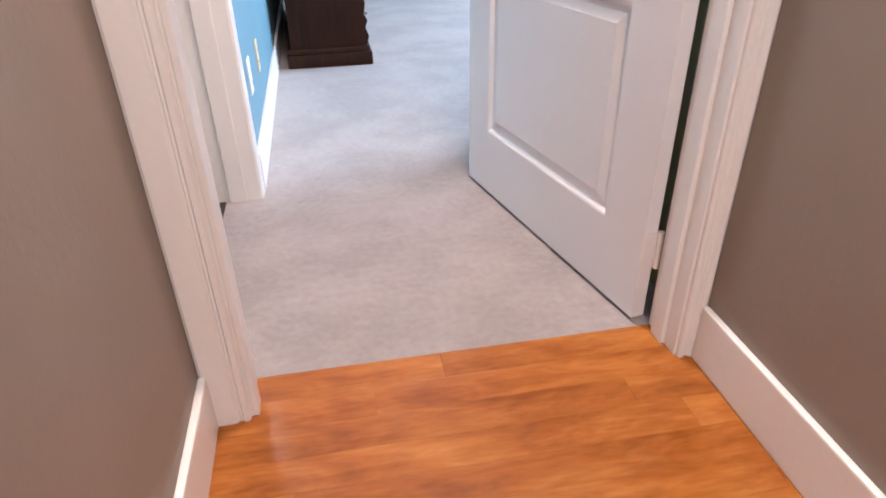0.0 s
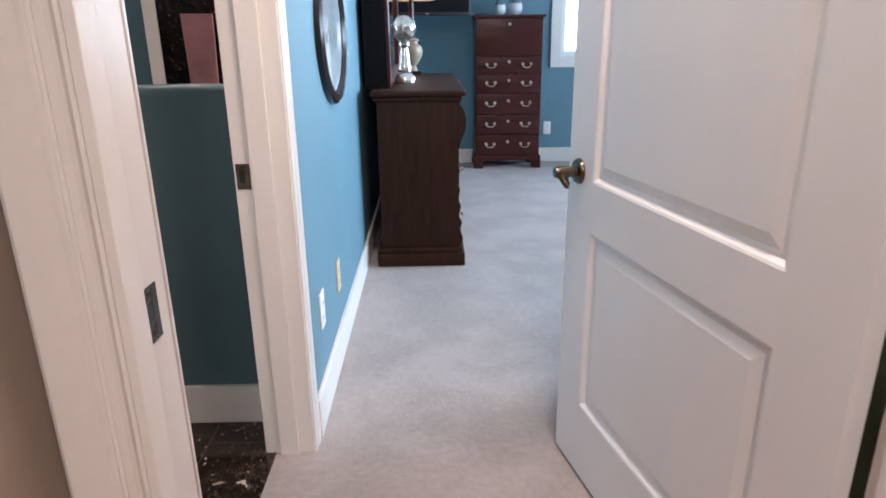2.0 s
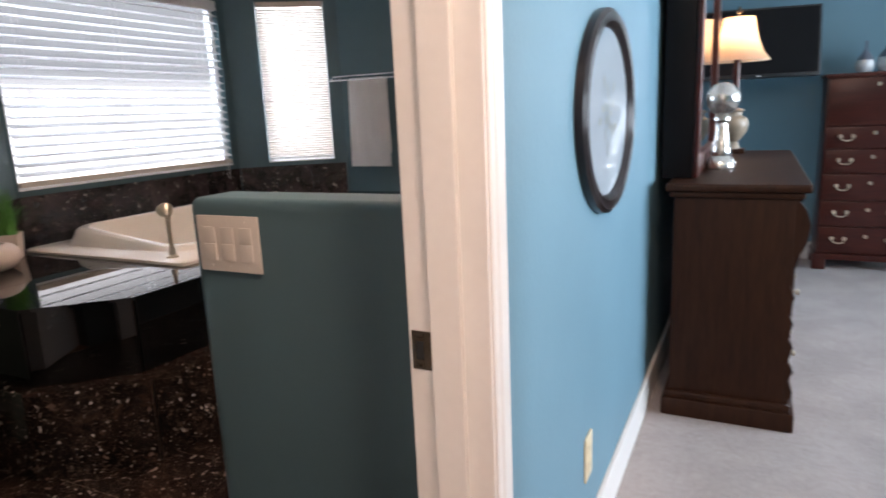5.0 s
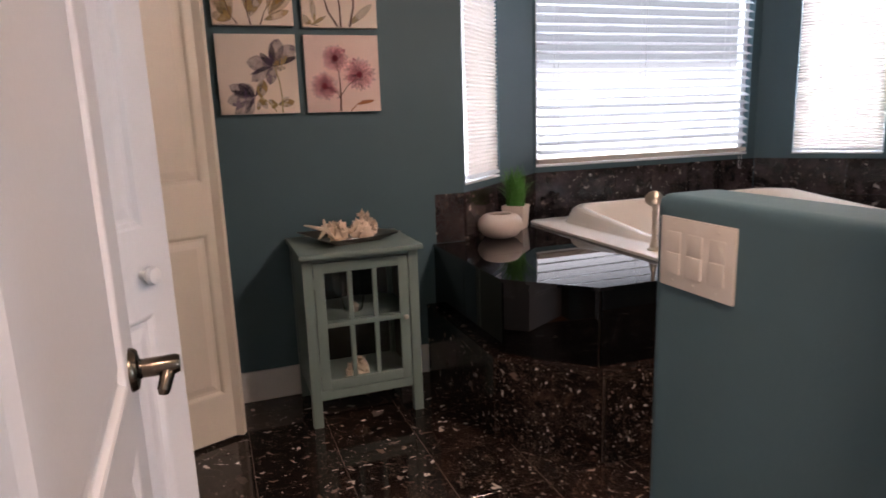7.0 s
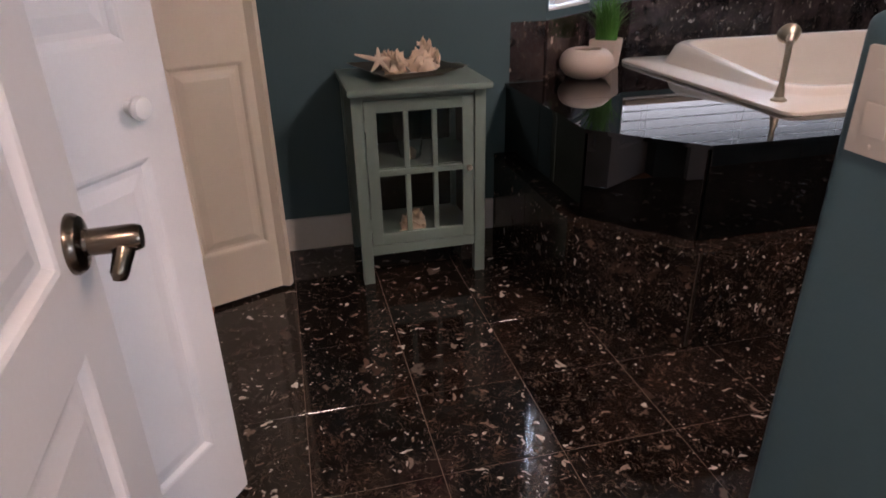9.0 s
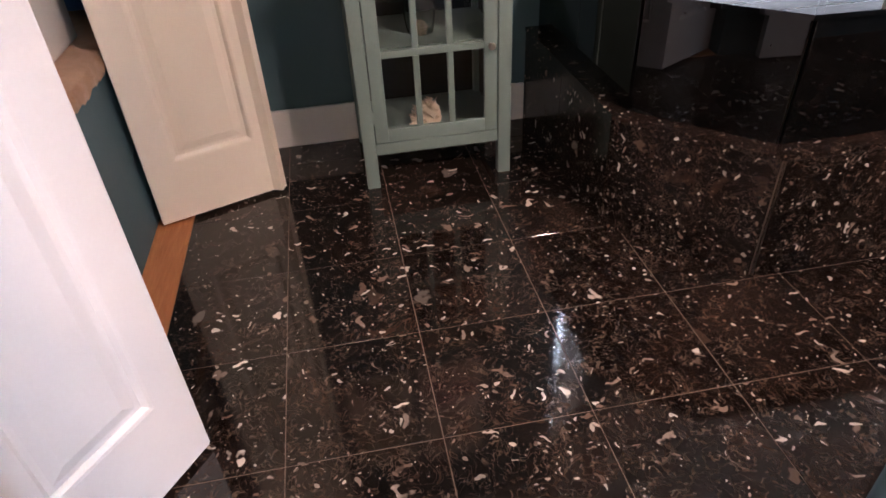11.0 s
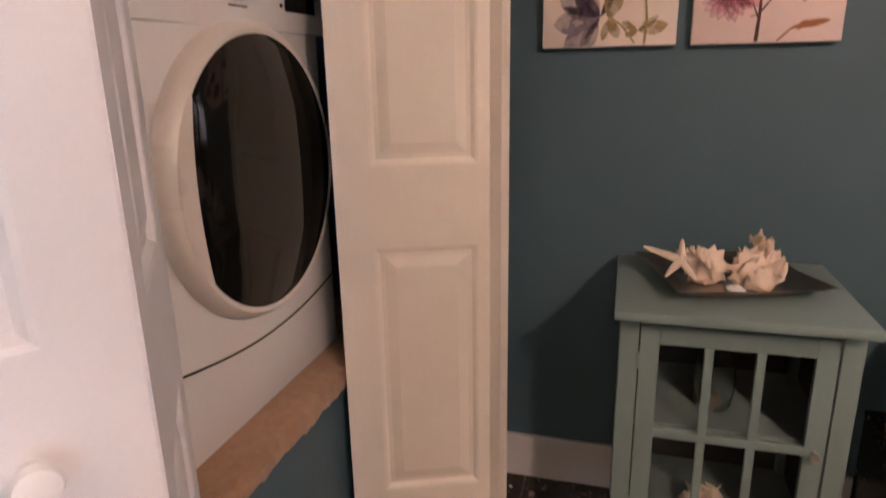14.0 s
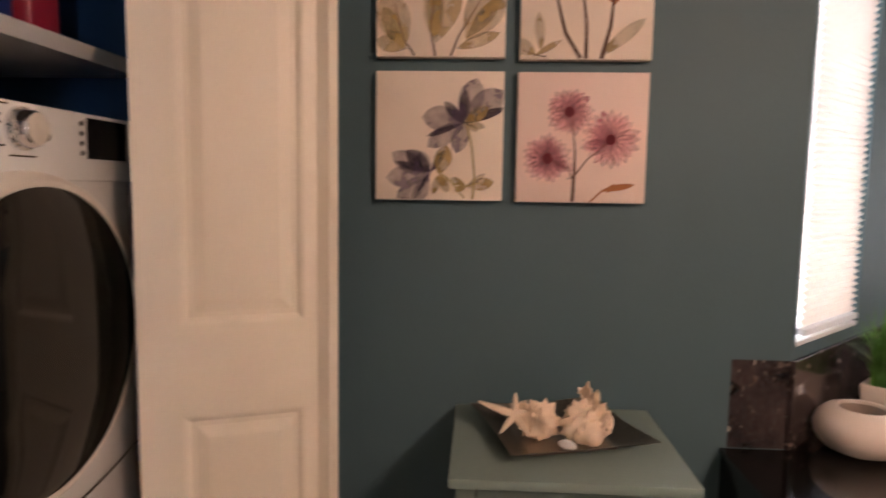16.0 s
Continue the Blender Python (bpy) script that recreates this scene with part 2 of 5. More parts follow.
DARKWOOD = timber("dark_walnut_wood", [(0.25, (0.012, 0.005, 0.003)), (0.5, (0.028, 0.011, 0.006)), (0.8, (0.050, 0.020, 0.010))], 0.50, (14, 14, 1.2), False)
CHERRY = timber("cherry_wood", [(0.25, (0.026, 0.005, 0.004)), (0.5, (0.050, 0.010, 0.007)), (0.8, (0.080, 0.018, 0.011))], 0.30, (1.5, 10, 10), False)
DARKWOOD.node_tree.nodes["Principled BSDF"].inputs["Specular IOR Level"].default_value = 0.15
SAGE = plain("sage_green_paint", (0.20, 0.27, 0.245), 0.45, vary=0.08, grain=90)
BRONZE = plain("antique_nickel_metal", (0.13, 0.105, 0.08), 0.24, 1.0, vary=0.25)
NICKEL = plain("brushed_nickel_metal", (0.62, 0.57, 0.50), 0.28, 1.0)
CHROME = plain("chrome_metal", (0.80, 0.80, 0.82), 0.12, 1.0, relief=0)
BRASS = plain("pale_brass_metal", (0.75, 0.66, 0.52), 0.3, 1.0)
BLACK = plain("black_plastic", (0.012, 0.012, 0.013), 0.3)
BLACKGLASS = plain("black_gloss_glass", (0.006, 0.006, 0.007), 0.06, relief=0)
SMOKED = plain("smoked_dryer_glass", (0.006, 0.006, 0.005), 0.06, relief=0)
SMOKED.node_tree.nodes["Principled BSDF"].inputs["Specular IOR Level"].default_value = 0.28
FRAMEWOOD = timber("ebonised_frame_wood", [(0.25, (0.006, 0.004, 0.004)), (0.5, (0.011, 0.007, 0.007)), (0.8, (0.022, 0.013, 0.012))], 0.28, (10, 10, 10), False)
# near-black colour standing in for the shade inside the cabinet
INSIDESHADE = plain("cabinet_inside_shade", (0.016, 0.018, 0.017), 0.7, vary=0.2)
ENAMEL = plain("white_enamel", (0.74, 0.73, 0.70), 0.25, vary=0.03, relief=0.03)
RINGPLASTIC = plain("pearl_ring_plastic", (0.70, 0.64, 0.56), 0.28, vary=0.04, relief=0.03)
ACRYLIC = plain("cream_white_acrylic", (0.80, 0.74, 0.66), 0.16, vary=0.03, relief=0.02)
PLATE = plain("almond_plastic", (0.66, 0.60, 0.53), 0.38, vary=0.04)
IVORY = plain("ivory_plastic", (0.62, 0.52, 0.34), 0.4, vary=0.04)
WHITEPL = plain("white_plastic", (0.75, 0.75, 0.74), 0.4, vary=0.04)
CERAMIC = plain("blush_white_ceramic", (0.70, 0.60, 0.53), 0.45, vary=0.06)
LEAF = plain("green_grass_blade", (0.085, 0.27, 0.045), 0.5, vary=0.4, grain=25)
SOIL = plain("dark_potting_soil", (0.03, 0.02, 0.015), 0.95, relief=0.8, depth=0.006)
SHELL = plain("peach_sea_shell", (0.88, 0.70, 0.54), 0.55, vary=0.22, grain=45, relief=0.5, depth=0.003)
STARFISH = plain("dried_starfish", (0.70, 0.58, 0.45), 0.75, vary=0.15, grain=160, relief=0.7, depth=0.002)
PEWTER = plain("pewter_tray_metal", (0.33, 0.30, 0.26), 0.30, 0.9, vary=0.25, grain=120, relief=0.5, depth=0.002)
TOWEL = carpet("white_terry_cloth", (0.84, 0.83, 0.82), (0.90, 0.89, 0.88))
TVBLACK = plain("matt_black_screen", (0.008, 0.008, 0.009), 0.38, relief=0)
TVBLACK.node_tree.nodes["Principled BSDF"].inputs["Specular IOR Level"].default_value = 0.08
SLAT = see_through("white_blind_slat", (0.74, 0.74, 0.74), 0.20)
RAIL = plain("beige_blind_rail", (0.60, 0.52, 0.44), 0.5, vary=0.05)
SHADE = see_through("cream_pleated_shade", (0.82, 0.75, 0.69), 0.042)
VINYL = plain("white_vinyl_window", (0.80, 0.80, 0.80), 0.4, vary=0.03)
PANE = glass("window_glass")
CABGLASS = glass("cabinet_glass", (0.90, 0.95, 0.94))
CANVAS = plain("blush_canvas", (0.80, 0.69, 0.59), 0.85, vary=0.03, grain=600, relief=0.3, depth=0.0004)
CANVASPINK = plain("pink_canvas", (0.80, 0.63, 0.56), 0.85, vary=0.04, grain=600, relief=0.3, depth=0.0004)




def distance(name, low, high, z0, z1):
    """Pale daylight distance outside the bay: brighter ground below, greyer houses above."""
    m, nt, b = node_mat(name)
    tc, sep = nt.nodes.new("ShaderNodeTexCoord"), nt.nodes.new("ShaderNodeSeparateXYZ")
    nt.links.new(tc.outputs["Object"], sep.inputs[0])
    mr = nt.nodes.new("ShaderNodeMapRange")
    mr.inputs[1].default_value, mr.inputs[2].default_value = z0, z1
    nt.links.new(sep.outputs["Z"], mr.inputs[0])
    em = nt.nodes.new("ShaderNodeEmission")
    em.inputs[1].default_value = 2.3
    nt.links.new(ramp(nt, mr.outputs[0], [(0.0, low), (1.0, high)]), em.inputs[0])
    nt.links.new(em.outputs[0], nt.nodes["Material Output"].inputs[0])
    return m


BACKDROP = distance("pale_daylight_distance", (1.0, 1.0, 0.99), (0.18, 0.195, 0.20), 1.15, 1.72)


# ---- mesh helpers ----
def bm_box(bm, x0, x1, y0, y1, z0, z1, bevel=0.0, segments=2):
    made = bmesh.ops.create_cube(bm, size=1.0, matrix=Matrix.Translation(((x0 + x1) / 2, (y0 + y1) / 2, (z0 + z1) / 2)) @ Matrix.Diagonal((abs(x1 - x0), abs(y1 - y0), abs(z1 - z0), 1)))
    if bevel:
        edges = list({e for v in made["verts"] for e in v.link_edges})
        bmesh.ops.bevel(bm, geom=edges, offset=bevel, segments=segments, profile=0.6, affect="EDGES")


def bm_prism(bm, pts, z0, z1):
    lo, hi = [bm.verts.new((x, y, z0)) for x, y in pts], [bm.verts.new((x, y, z1)) for x, y in pts]
    bm.faces.new(hi)
    bm.faces.new(lo[::-1])
    for i in range(len(pts)):
        j = (i + 1) % len(pts)
        bm.faces.new((lo[i], lo[j], hi[j], hi[i]))


def bm_lathe(bm, prof, n=28, m=Matrix()):
    rings = []
    for r, z in prof:
        rings.append([bm.verts.new(m @ Vector((r * math.cos(2 * math.pi * k / n), r * math.sin(2 * math.pi * k / n), z))) for k in range(n)] if r > 1e-5 else [bm.verts.new(m @ Vector((0, 0, z)))])
    for a, b in zip(rings, rings[1:]):
        for k in range(n):
            j = (k + 1) % n
            if len(a) == 1 and len(b) > 1:
                bm.faces.new((a[0], b[j], b[k]))
            elif len(b) == 1 and len(a) > 1:
                bm.faces.new((a[k], a[j], b[0]))
            elif len(a) > 1:
                bm.faces.new((a[k], a[j], b[j], b[k]))


def bm_tube(bm, pts, radius, n=10):
    pts = [Vector(p) for p in pts]
    radii = radius if isinstance(radius, (list, tuple)) else [radius] * len(pts)
    up, rings = Vector((0.31, 0.17, 0.93)), []
    for i, p in enumerate(pts):
        way = (pts[min(i + 1, len(pts) - 1)] - pts[max(i - 1, 0)]).normalized()
        side = way.cross(up)
        if side.length < 0.05:
            side = way.cross(Vector((1, 0, 0)))
        side.normalize()
        top = side.cross(way)
        rings.append([bm.verts.new(p + radii[i] * (math.cos(2 * math.pi * k / n) * side + math.sin(2 * math.pi * k / n) * top)) for k in range(n)])
    for a, b in zip(rings, rings[1:]):
        for k in range(n):
            bm.faces.new((a[k], a[(k + 1) % n], b[(k + 1) % n], b[k]))
    bm.faces.new(rings[0][::-1])
    bm.faces.new(rings[-1])


def finish(name, bm, material, smooth=False):
    bmesh.ops.recalc_face_normals(bm, faces=bm.faces)
    me = bpy.data.meshes.new(name)
    bm.to_mesh(me)
    bm.free()
    me.materials.append(material)
    for p in me.polygons:
        p.use_smooth = smooth
    if smooth:
        me.set_sharp_from_angle(angle=radians(38))
    return me


def part(name, bm, material, parent, label="", smooth=False):
    ob = new(name, finish(name, bm, material, smooth))
    ob.parent = parent
    return tagged(ob, label)


def thing(name, label, category, m=Matrix(), group=""):
    ob = new(name)
    ob.empty_display_size = 0.1
    ob.matrix_world = m
    return tagged(ob, label, category, group)


def structure(name, boxes, material, label="", category="", bevel=0.0):
    bm = bmesh.new()
    for b in boxes:
        bm_box(bm, *b, bevel=bevel)
    return tagged(new(name, finish(name, bm, material)), label, category, kind="structure")


def box_part(name, dims, material, parent, bevel=0.0, label=""):
    bm = bmesh.new()
    bm_box(bm, *dims, bevel=bevel)
    return part(name, bm, material, parent, label, smooth=bevel > 0)


def panel_slab(bm, w, z0, z1, t, panels):
    """A moulded door leaf: u along x, thickness along y, raised panels (u0, u1, v0, v1) on both faces."""
    us = sorted({0.0, w, *[p[0] for p in panels], *[p[1] for p in panels]})
    vs = sorted({z0, z1, *[p[2] for p in panels], *[p[3] for p in panels]})
    for side in (0, 1):
        def face(quad):
            f = [bm.verts.new((u, (t - d) if side else d, v)) for u, v, d in quad]
            bm.faces.new(f if not side else f[::-1])
        for u0, u1 in zip(us, us[1:]):
            for v0, v1 in zip(vs, vs[1:]):
                if not any(p[0] <= u0 and u1 <= p[1] and p[2] <= v0 and v1 <= p[3] for p in panels):
                    face([(u0, v0, 0), (u1, v0, 0), (u1, v1, 0), (u0, v1, 0)])
        for u0, u1, v0, v1 in panels:
            loops = [[(u0 + i, v0 + i, d), (u1 - i, v0 + i, d), (u1 - i, v1 - i, d), (u0 + i, v1 - i, d)] for i, d in ((0, 0), (0.006, 0.002), (0.014, 0.010), (0.024, 0.010), (0.048, 0.003))]
            for a, b in zip(loops, loops[1:]):
                for k in range(4):
                    j = (k + 1) % 4
                    face([a[k], a[j], b[j], b[k]])
            face(loops[-1])
    for a, b in (((0, z0), (w, z0)), ((w, z0), (w, z1)), ((w, z1), (0, z1)), ((0, z1), (0, z0))):
        bm.faces.new([bm.verts.new(p) for p in ((a[0], 0, a[1]), (a[0], t, a[1]), (b[0], t, b[1]), (b[0], 0, b[1]))])
    bmesh.ops.remove_doubles(bm, verts=bm.verts, dist=1e-5)


def lever_handle(door, u, v, y, out, flip, metal):
    """Round rose, neck and curved lever on the face y of a leaf; out is +1 or -1, flip turns the lever's way."""
    m = pose(u, y, v, -90 * out, 0, 0)
    bm = bmesh.new()
    bm_lathe(bm, [(0, 0), (0.033, 0), (0.033, 0.004), (0.029, 0.010), (0.016, 0.013), (0.012, 0.020)], 28, m)
    handle = part("door_handle", bm, metal, door, "antique nickel lever handle", True)
    bm = bmesh.new()
    bm_tube(bm, [(u, y, v), (u, y + out * 0.020, v), (u, y + out * 0.062, v), (u, y + out * 0.068, v)], [0.013, 0.0145, 0.0150, 0.0125], 16)
    bm_tube(bm, [(u, y + out * 0.050, v - 0.004), (u + flip * 0.009, y + out * 0.049, v - 0.012), (u + flip * 0.016, y + out * 0.046, v - 0.021), (u + flip * 0.021, y + out * 0.043, v - 0.030), (u + flip * 0.022, y + out * 0.042, v - 0.037)], [0.0125, 0.0112, 0.0102, 0.0098, 0.0070], 12)
    part("lever", bm, metal, handle, "", True)


def casing_leg(bm, base, across, out, width, z0, z1, proud=1.0):
    """A moulded trim board: base is the inner foot, across and out are unit steps in plan."""
    prof = [(0, 0), (0, 0.010), (0.004, 0.014), (0.012, 0.015), (0.016, 0.010), (0.019, 0.012), (0.022, 0.010), (0.028, 0.016), (width - 0.006, 0.018), (width, 0.014), (width, 0)]
    pts = [(base[0] + across[0] * a + out[0] * o * proud, base[1] + across[1] * a + out[1] * o * proud) for a, o in prof]
    bm_prism(bm, pts, z0, z1)


# ---- walls, floors, ceilings ----
HEAD = 2.05
HL, HR, EW0, EW1 = 0.638, 1.706, 2.480, 2.595   # hall faces, entry wall faces
BW0, BW1 = 0.539, 0.681                        # wall between bathroom and bedroom
FAR = 8.20
structure("wall_hall_left", [(0.54, HL, -0.70, EW0, 0, 2.44)], TAUPE, "taupe painted hallway wall", "wall")
structure("wall_hall_right", [(HR, 1.83, -0.70, EW0, 0, 2.44)], TAUPE, "taupe painted hallway wall", "wall")
structure("wall_hall_back", [(0.54, 1.83, -0.82, -0.70, 0, 2.44)], TAUPE, "taupe painted hallway end wall", "wall")
structure("wall_entry_hall_side", [(0.54, 0.708, EW0, 2.545, 0, 2.44), (1.669, 1.83, EW0, 2.545, 0, 2.44), (0.708, 1.669, EW0, 2.545, HEAD, 2.44)], TAUPE, "taupe wall around the bedroom doorway", "wall")
structure("wall_entry_bedroom_side", [(BW0, 0.708, 2.545, EW1, 0, 2.70), (1.669, 5.40, 2.545, EW1, 0, 2.70), (0.708, 1.669, 2.545, EW1, HEAD, 2.70)], TEALDAYLIT, "teal bedroom wall around the doorway", "wall")
structure("wall_bedroom_west", [(BW0, BW1, EW1, 2.670, 0, 2.70), (BW0, BW1, 3.532, FAR, 0, 2.70), (BW0, BW1, 2.670, 3.532, HEAD, 2.70)], TEALDAYLIT, "teal wall between bedroom and bathroom", "wall")
structure("wall_behind_door", [(1.745, 1.865, EW1, 3.90, 0, 2.70)], OLIVE, "olive green wall behind the open bedroom door", "wall")
structure("wall_bedroom_far", [(BW1, 2.295, FAR, FAR + 0.13, 0, 2.70), (3.30, 5.40, FAR, FAR + 0.13, 0, 2.70), (2.295, 3.30, FAR, FAR + 0.13, 0, 1.00), (2.295, 3.30, FAR, FAR + 0.13, 2.25, 2.70)], TEALDAYLIT, "teal far bedroom wall with a window", "wall")
structure("wall_bedroom_east", [(5.40, 5.52, 2.545, 4.40, 0, 2.70), (5.40, 5.52, 6.80, FAR + 0.13, 0, 2.70), (5.40, 5.52, 4.40, 6.80, 0, 0.75), (5.40, 5.52, 4.40, 6.80, 2.30, 2.70)], TEALDAYLIT, "teal bedroom wall with a wide window", "wall")
structure("ceiling_hall", [(0.54, 1.83, -0.82, 2.545, 2.44, 2.52)], CEIL, "white hallway ceiling", "ceiling")
structure("ceiling_bedroom", [(BW0, 5.52, 2.545, FAR + 0.13, 2.70, 2.78)], CEIL, "white bedroom ceiling", "ceiling")
structure("ceiling_bathroom", [(-2.90, BW0, 1.60, 8.10, 2.44, 2.52)], CEIL, "white bathroom ceiling", "ceiling")
structure("floor_bedroom", [(0.568, 5.40, 2.594, FAR, -0.06, 0.0)], CARPET, "pale grey cut-pile bedroom carpet", "carpet")

# bathroom walls
PW = -1.972
CF = 2.667
NY = 7.05
CL0, CL1 = -1.812, -0.345
structure("wall_closet_front", [(CL1, BW0, 2.54, CF, 0, 2.44), (PW, CL0, 2.54, CF, 0, 2.44), (CL0, CL1, 2.54, CF, 2.05, 2.44)], TEAL, "dark teal wall around the laundry closet opening", "wall")
structure("wall_bath_west", [(PW - 0.12, PW, 2.54, 4.04, 0, 2.44)], TEAL, "dark teal bathroom wall with canvases", "wall")
structure("wall_bath_north", [(PW - 0.1, -1.10, NY, NY + 0.12, 0, 2.44), (-0.10, BW0, NY, NY + 0.12, 0, 2.44), (-1.10, -0.10, NY, NY + 0.12, 2.05, 2.44)], TEAL, "teal bathroom wall behind the towel bar", "wall")
structure("wall_shower", [(-1.10, -0.10, 7.95, 8.05, 0, 2.44), (-1.22, -1.10, NY + 0.12, 8.05, 0, 2.44), (-0.10, 0.02, NY + 0.12, 8.05, 0, 2.44)], SPLASH, "dark marble shower wall", "wall")
structure("floor_shower", [(-1.10, -0.10, NY, 7.95, -0.05, 0.0)], SPLASH, "dark marble shower floor", "floor")
structure("wall_closet_back", [(PW, 0.54, 1.62, 1.72, 0, 2.44)], CLOSETBLUE, "deep blue laundry closet back wall", "wall")
structure("wall_closet_sides", [(PW - 0.12, PW, 1.62, 2.54, 0, 2.44), (0.0, 0.10, 1.72, 2.54, 0, 2.44)], CLOSETBLUE, "deep blue laundry closet side wall", "wall")

BAY = [(PW, 4.04), (-2.68, 4.79), (-2.68, 6.55), (PW - 0.01, NY)]
SILL, TOPW = 0.90, 2.13


def facet_frame(a, b):
    """Local frame of a bay facet: x along the wall, y outwards, z up."""
    a, b = Vector((*a, 0)), Vector((*b, 0))
    ux = (b - a).normalized()
    uy = Vector((0, 0, 1)).cross(ux)
    if uy.x > 0:
        uy = -uy
    m = Matrix((ux, uy, Vector((0, 0, 1)))).transposed().to_4x4()
    m.translation = a
    return m, (b - a).length


FACETS = []
for i, (name, span) in enumerate((("wall_bay_side", (0.02, 0.47)), ("wall_bay_main", (0.02, 1.69)), ("wall_bay_corner", (0.235, 0.755)))):
    m, length = facet_frame(BAY[i], BAY[i + 1])
    FACETS.append((m, length, span))
    w0, w1 = span
    ob = structure(name, [(0, w0, 0, 0.12, 0, 2.44), (w1, length, 0, 0.12, 0, 2.44), (w0, w1, 0, 0.12, 0, SILL), (w0, w1, 0, 0.12, TOPW, 2.44)], TEAL, "teal bay wall with a window opening", "wall")
    ob.matrix_world = m

structure("backdrop", [(-4.30, -4.26, 2.5, 10.5, -0.5, 2.75)], BACKDROP, "pale daylight distance beyond the bay window", "backdrop")

# knee wall with a rounded cap
bm = bmesh.new()
bm_box(bm, -0.14, BW0, 3.695, 3.840, 0, 1.066, bevel=0.026, segments=4)
knee = new("wall_knee", finish("wall_knee", bm, TEAL, True))
tagged(knee, "teal half-height partition wall with rounded edges", "half wall", kind="structure")
knee_base = structure("baseboard_knee", [(-0.140, BW0, 3.679, 3.697, 0, 0.132), (-0.156, -0.138, 3.679, 3.842, 0, 0.132)], TRIM, "white baseboard of the half wall", "baseboard", 0.003)


def baseboard(name, dims):
    return structure(name, [dims], TRIM, "white painted baseboard", "baseboard", 0.005)


baseboard("baseboard_hall_left", (HL, HL + 0.016, -0.70, 2.462, 0, 0.135))
baseboard("baseboard_hall_right", (HR - 0.016, HR, -0.70, 2.462, 0, 0.142))
baseboard("baseboard_bedroom_west", (BW1, BW1 + 0.016, 3.578, FAR, 0, 0.134))
baseboard("baseboard_bedroom_far", (BW1 + 0.016, 5.40, FAR - 0.016, FAR, 0, 0.135))
baseboard("baseboard_bath_west", (PW, PW + 0.016, 2.68, 3.828, 0, 0.140))
baseboard("baseboard_bedroom_entry", (1.87, 5.40, EW1, EW1 + 0.016, 0, 0.134))


def lining(name, boxes, label):
    return structure(name, boxes, TRIM, label, "door frame", 0.002)


# bedroom doorway: jambs, stops and moulded casing
lining("door_frame_entry", [(0.708, 0.722, 2.477, 2.598, 0, HEAD), (1.654, 1.669, 2.477, 2.598, 0, HEAD), (0.722, 1.654, 2.477, 2.598, HEAD - 0.015, HEAD), (1.643, 1.654, 2.520, 2.568, 0, HEAD - 0.015), (0.722, 0.734, 2.478, 2.520, 0, HEAD - 0.015)], "white bedroom door jamb")
bm = bmesh.new()
casing_leg(bm, (0.717, EW0), (-1, 0), (0, -1), 0.078, 0, HEAD)
casing_leg(bm, (1.660, EW0), (1, 0), (0, -1), 0.045, 0, HEAD)
bm_box(bm, 0.640, 1.705, EW0 - 0.018, EW0, HEAD, HEAD + 0.07, 0.004)
casing_leg(bm, (1.660, EW1), (1, 0), (0, 1), 0.080, 0, HEAD)
bm_box(bm, 0.722, 1.742, EW1, EW1 + 0.018, HEAD, HEAD + 0.07, 0.004)
tagged(new("trim_entry_door", finish("trim_entry_door", bm, TRIM)), "white moulded casing of the bedroom doorway", "door trim", kind="structure")
# bathroom doorway
JF, JN = 3.512, 2.690
lining("door_frame_bath", [(BW0 - 0.003, BW1 + 0.003, JF, JF + 0.02, 0, HEAD), (BW0 - 0.003, BW1 + 0.003, JN - 0.02, JN, 0, HEAD), (BW0 - 0.003, BW1 + 0.003, JN, JF, HEAD - 0.015, HEAD), (0.583, 0.638, JF - 0.012, JF, 0, HEAD - 0.015), (0.583, 0.638, JN, JN + 0.008, 0, HEAD - 0.015)], "white bathroom door jamb with stop")
bm = bmesh.new()
casing_leg(bm, (BW1, JF + 0.005), (0, 1), (1, 0), 0.060, 0, HEAD, 0.66)
casing_leg(bm, (BW1, JN - 0.005), (0, -1), (1, 0), 0.060, 0, HEAD, 0.66)
bm_box(bm, BW1, BW1 + 0.013, JN - 0.065, JF + 0.065, HEAD, HEAD + 0.06, 0.004)
tagged(new("trim_bath_door", finish("trim_bath_door", bm, TRIM)), "white moulded casing of the bathroom doorway", "door trim", kind="structure")
structure("trim_shower", [(-1.112, -1.010, NY - 0.014, NY, 0, 2.10), (-1.10, -1.085, NY, NY + 0.12, 0, 2.05)], CREAM, "cream casing of the shower opening", "door trim", 0.003)

# ---- doors ----
near, far = Vector((1.613, 2.612, 0)), Vector((1.417, 3.506, 0))
d = (far - near).normalized()
entry = thing("door_1", "white two-panel bedroom door standing open", "door", Matrix.Translation(near) @ pose(0, 0, 0, 0, 0, math.degrees(math.atan2(d.y, d.x))))
tagged(entry, kind="structure")
bm = bmesh.new()
panel_slab(bm, 0.930, 0.012, 2.03, 0.036, [(0.146, 0.794, 0.222, 0.718), (0.146, 0.794, 0.844, 1.84)])
bmesh.ops.translate(bm, verts=bm.verts, vec=(0, -0.036, 0))
part("door_leaf", bm, DOORWHITE, entry)
lever_handle(entry, 0.868, 0.860, 0.0, 1, -1, BRONZE)
lever_handle(entry, 0.868, 0.860, -0.036, -1, -1, BRONZE)
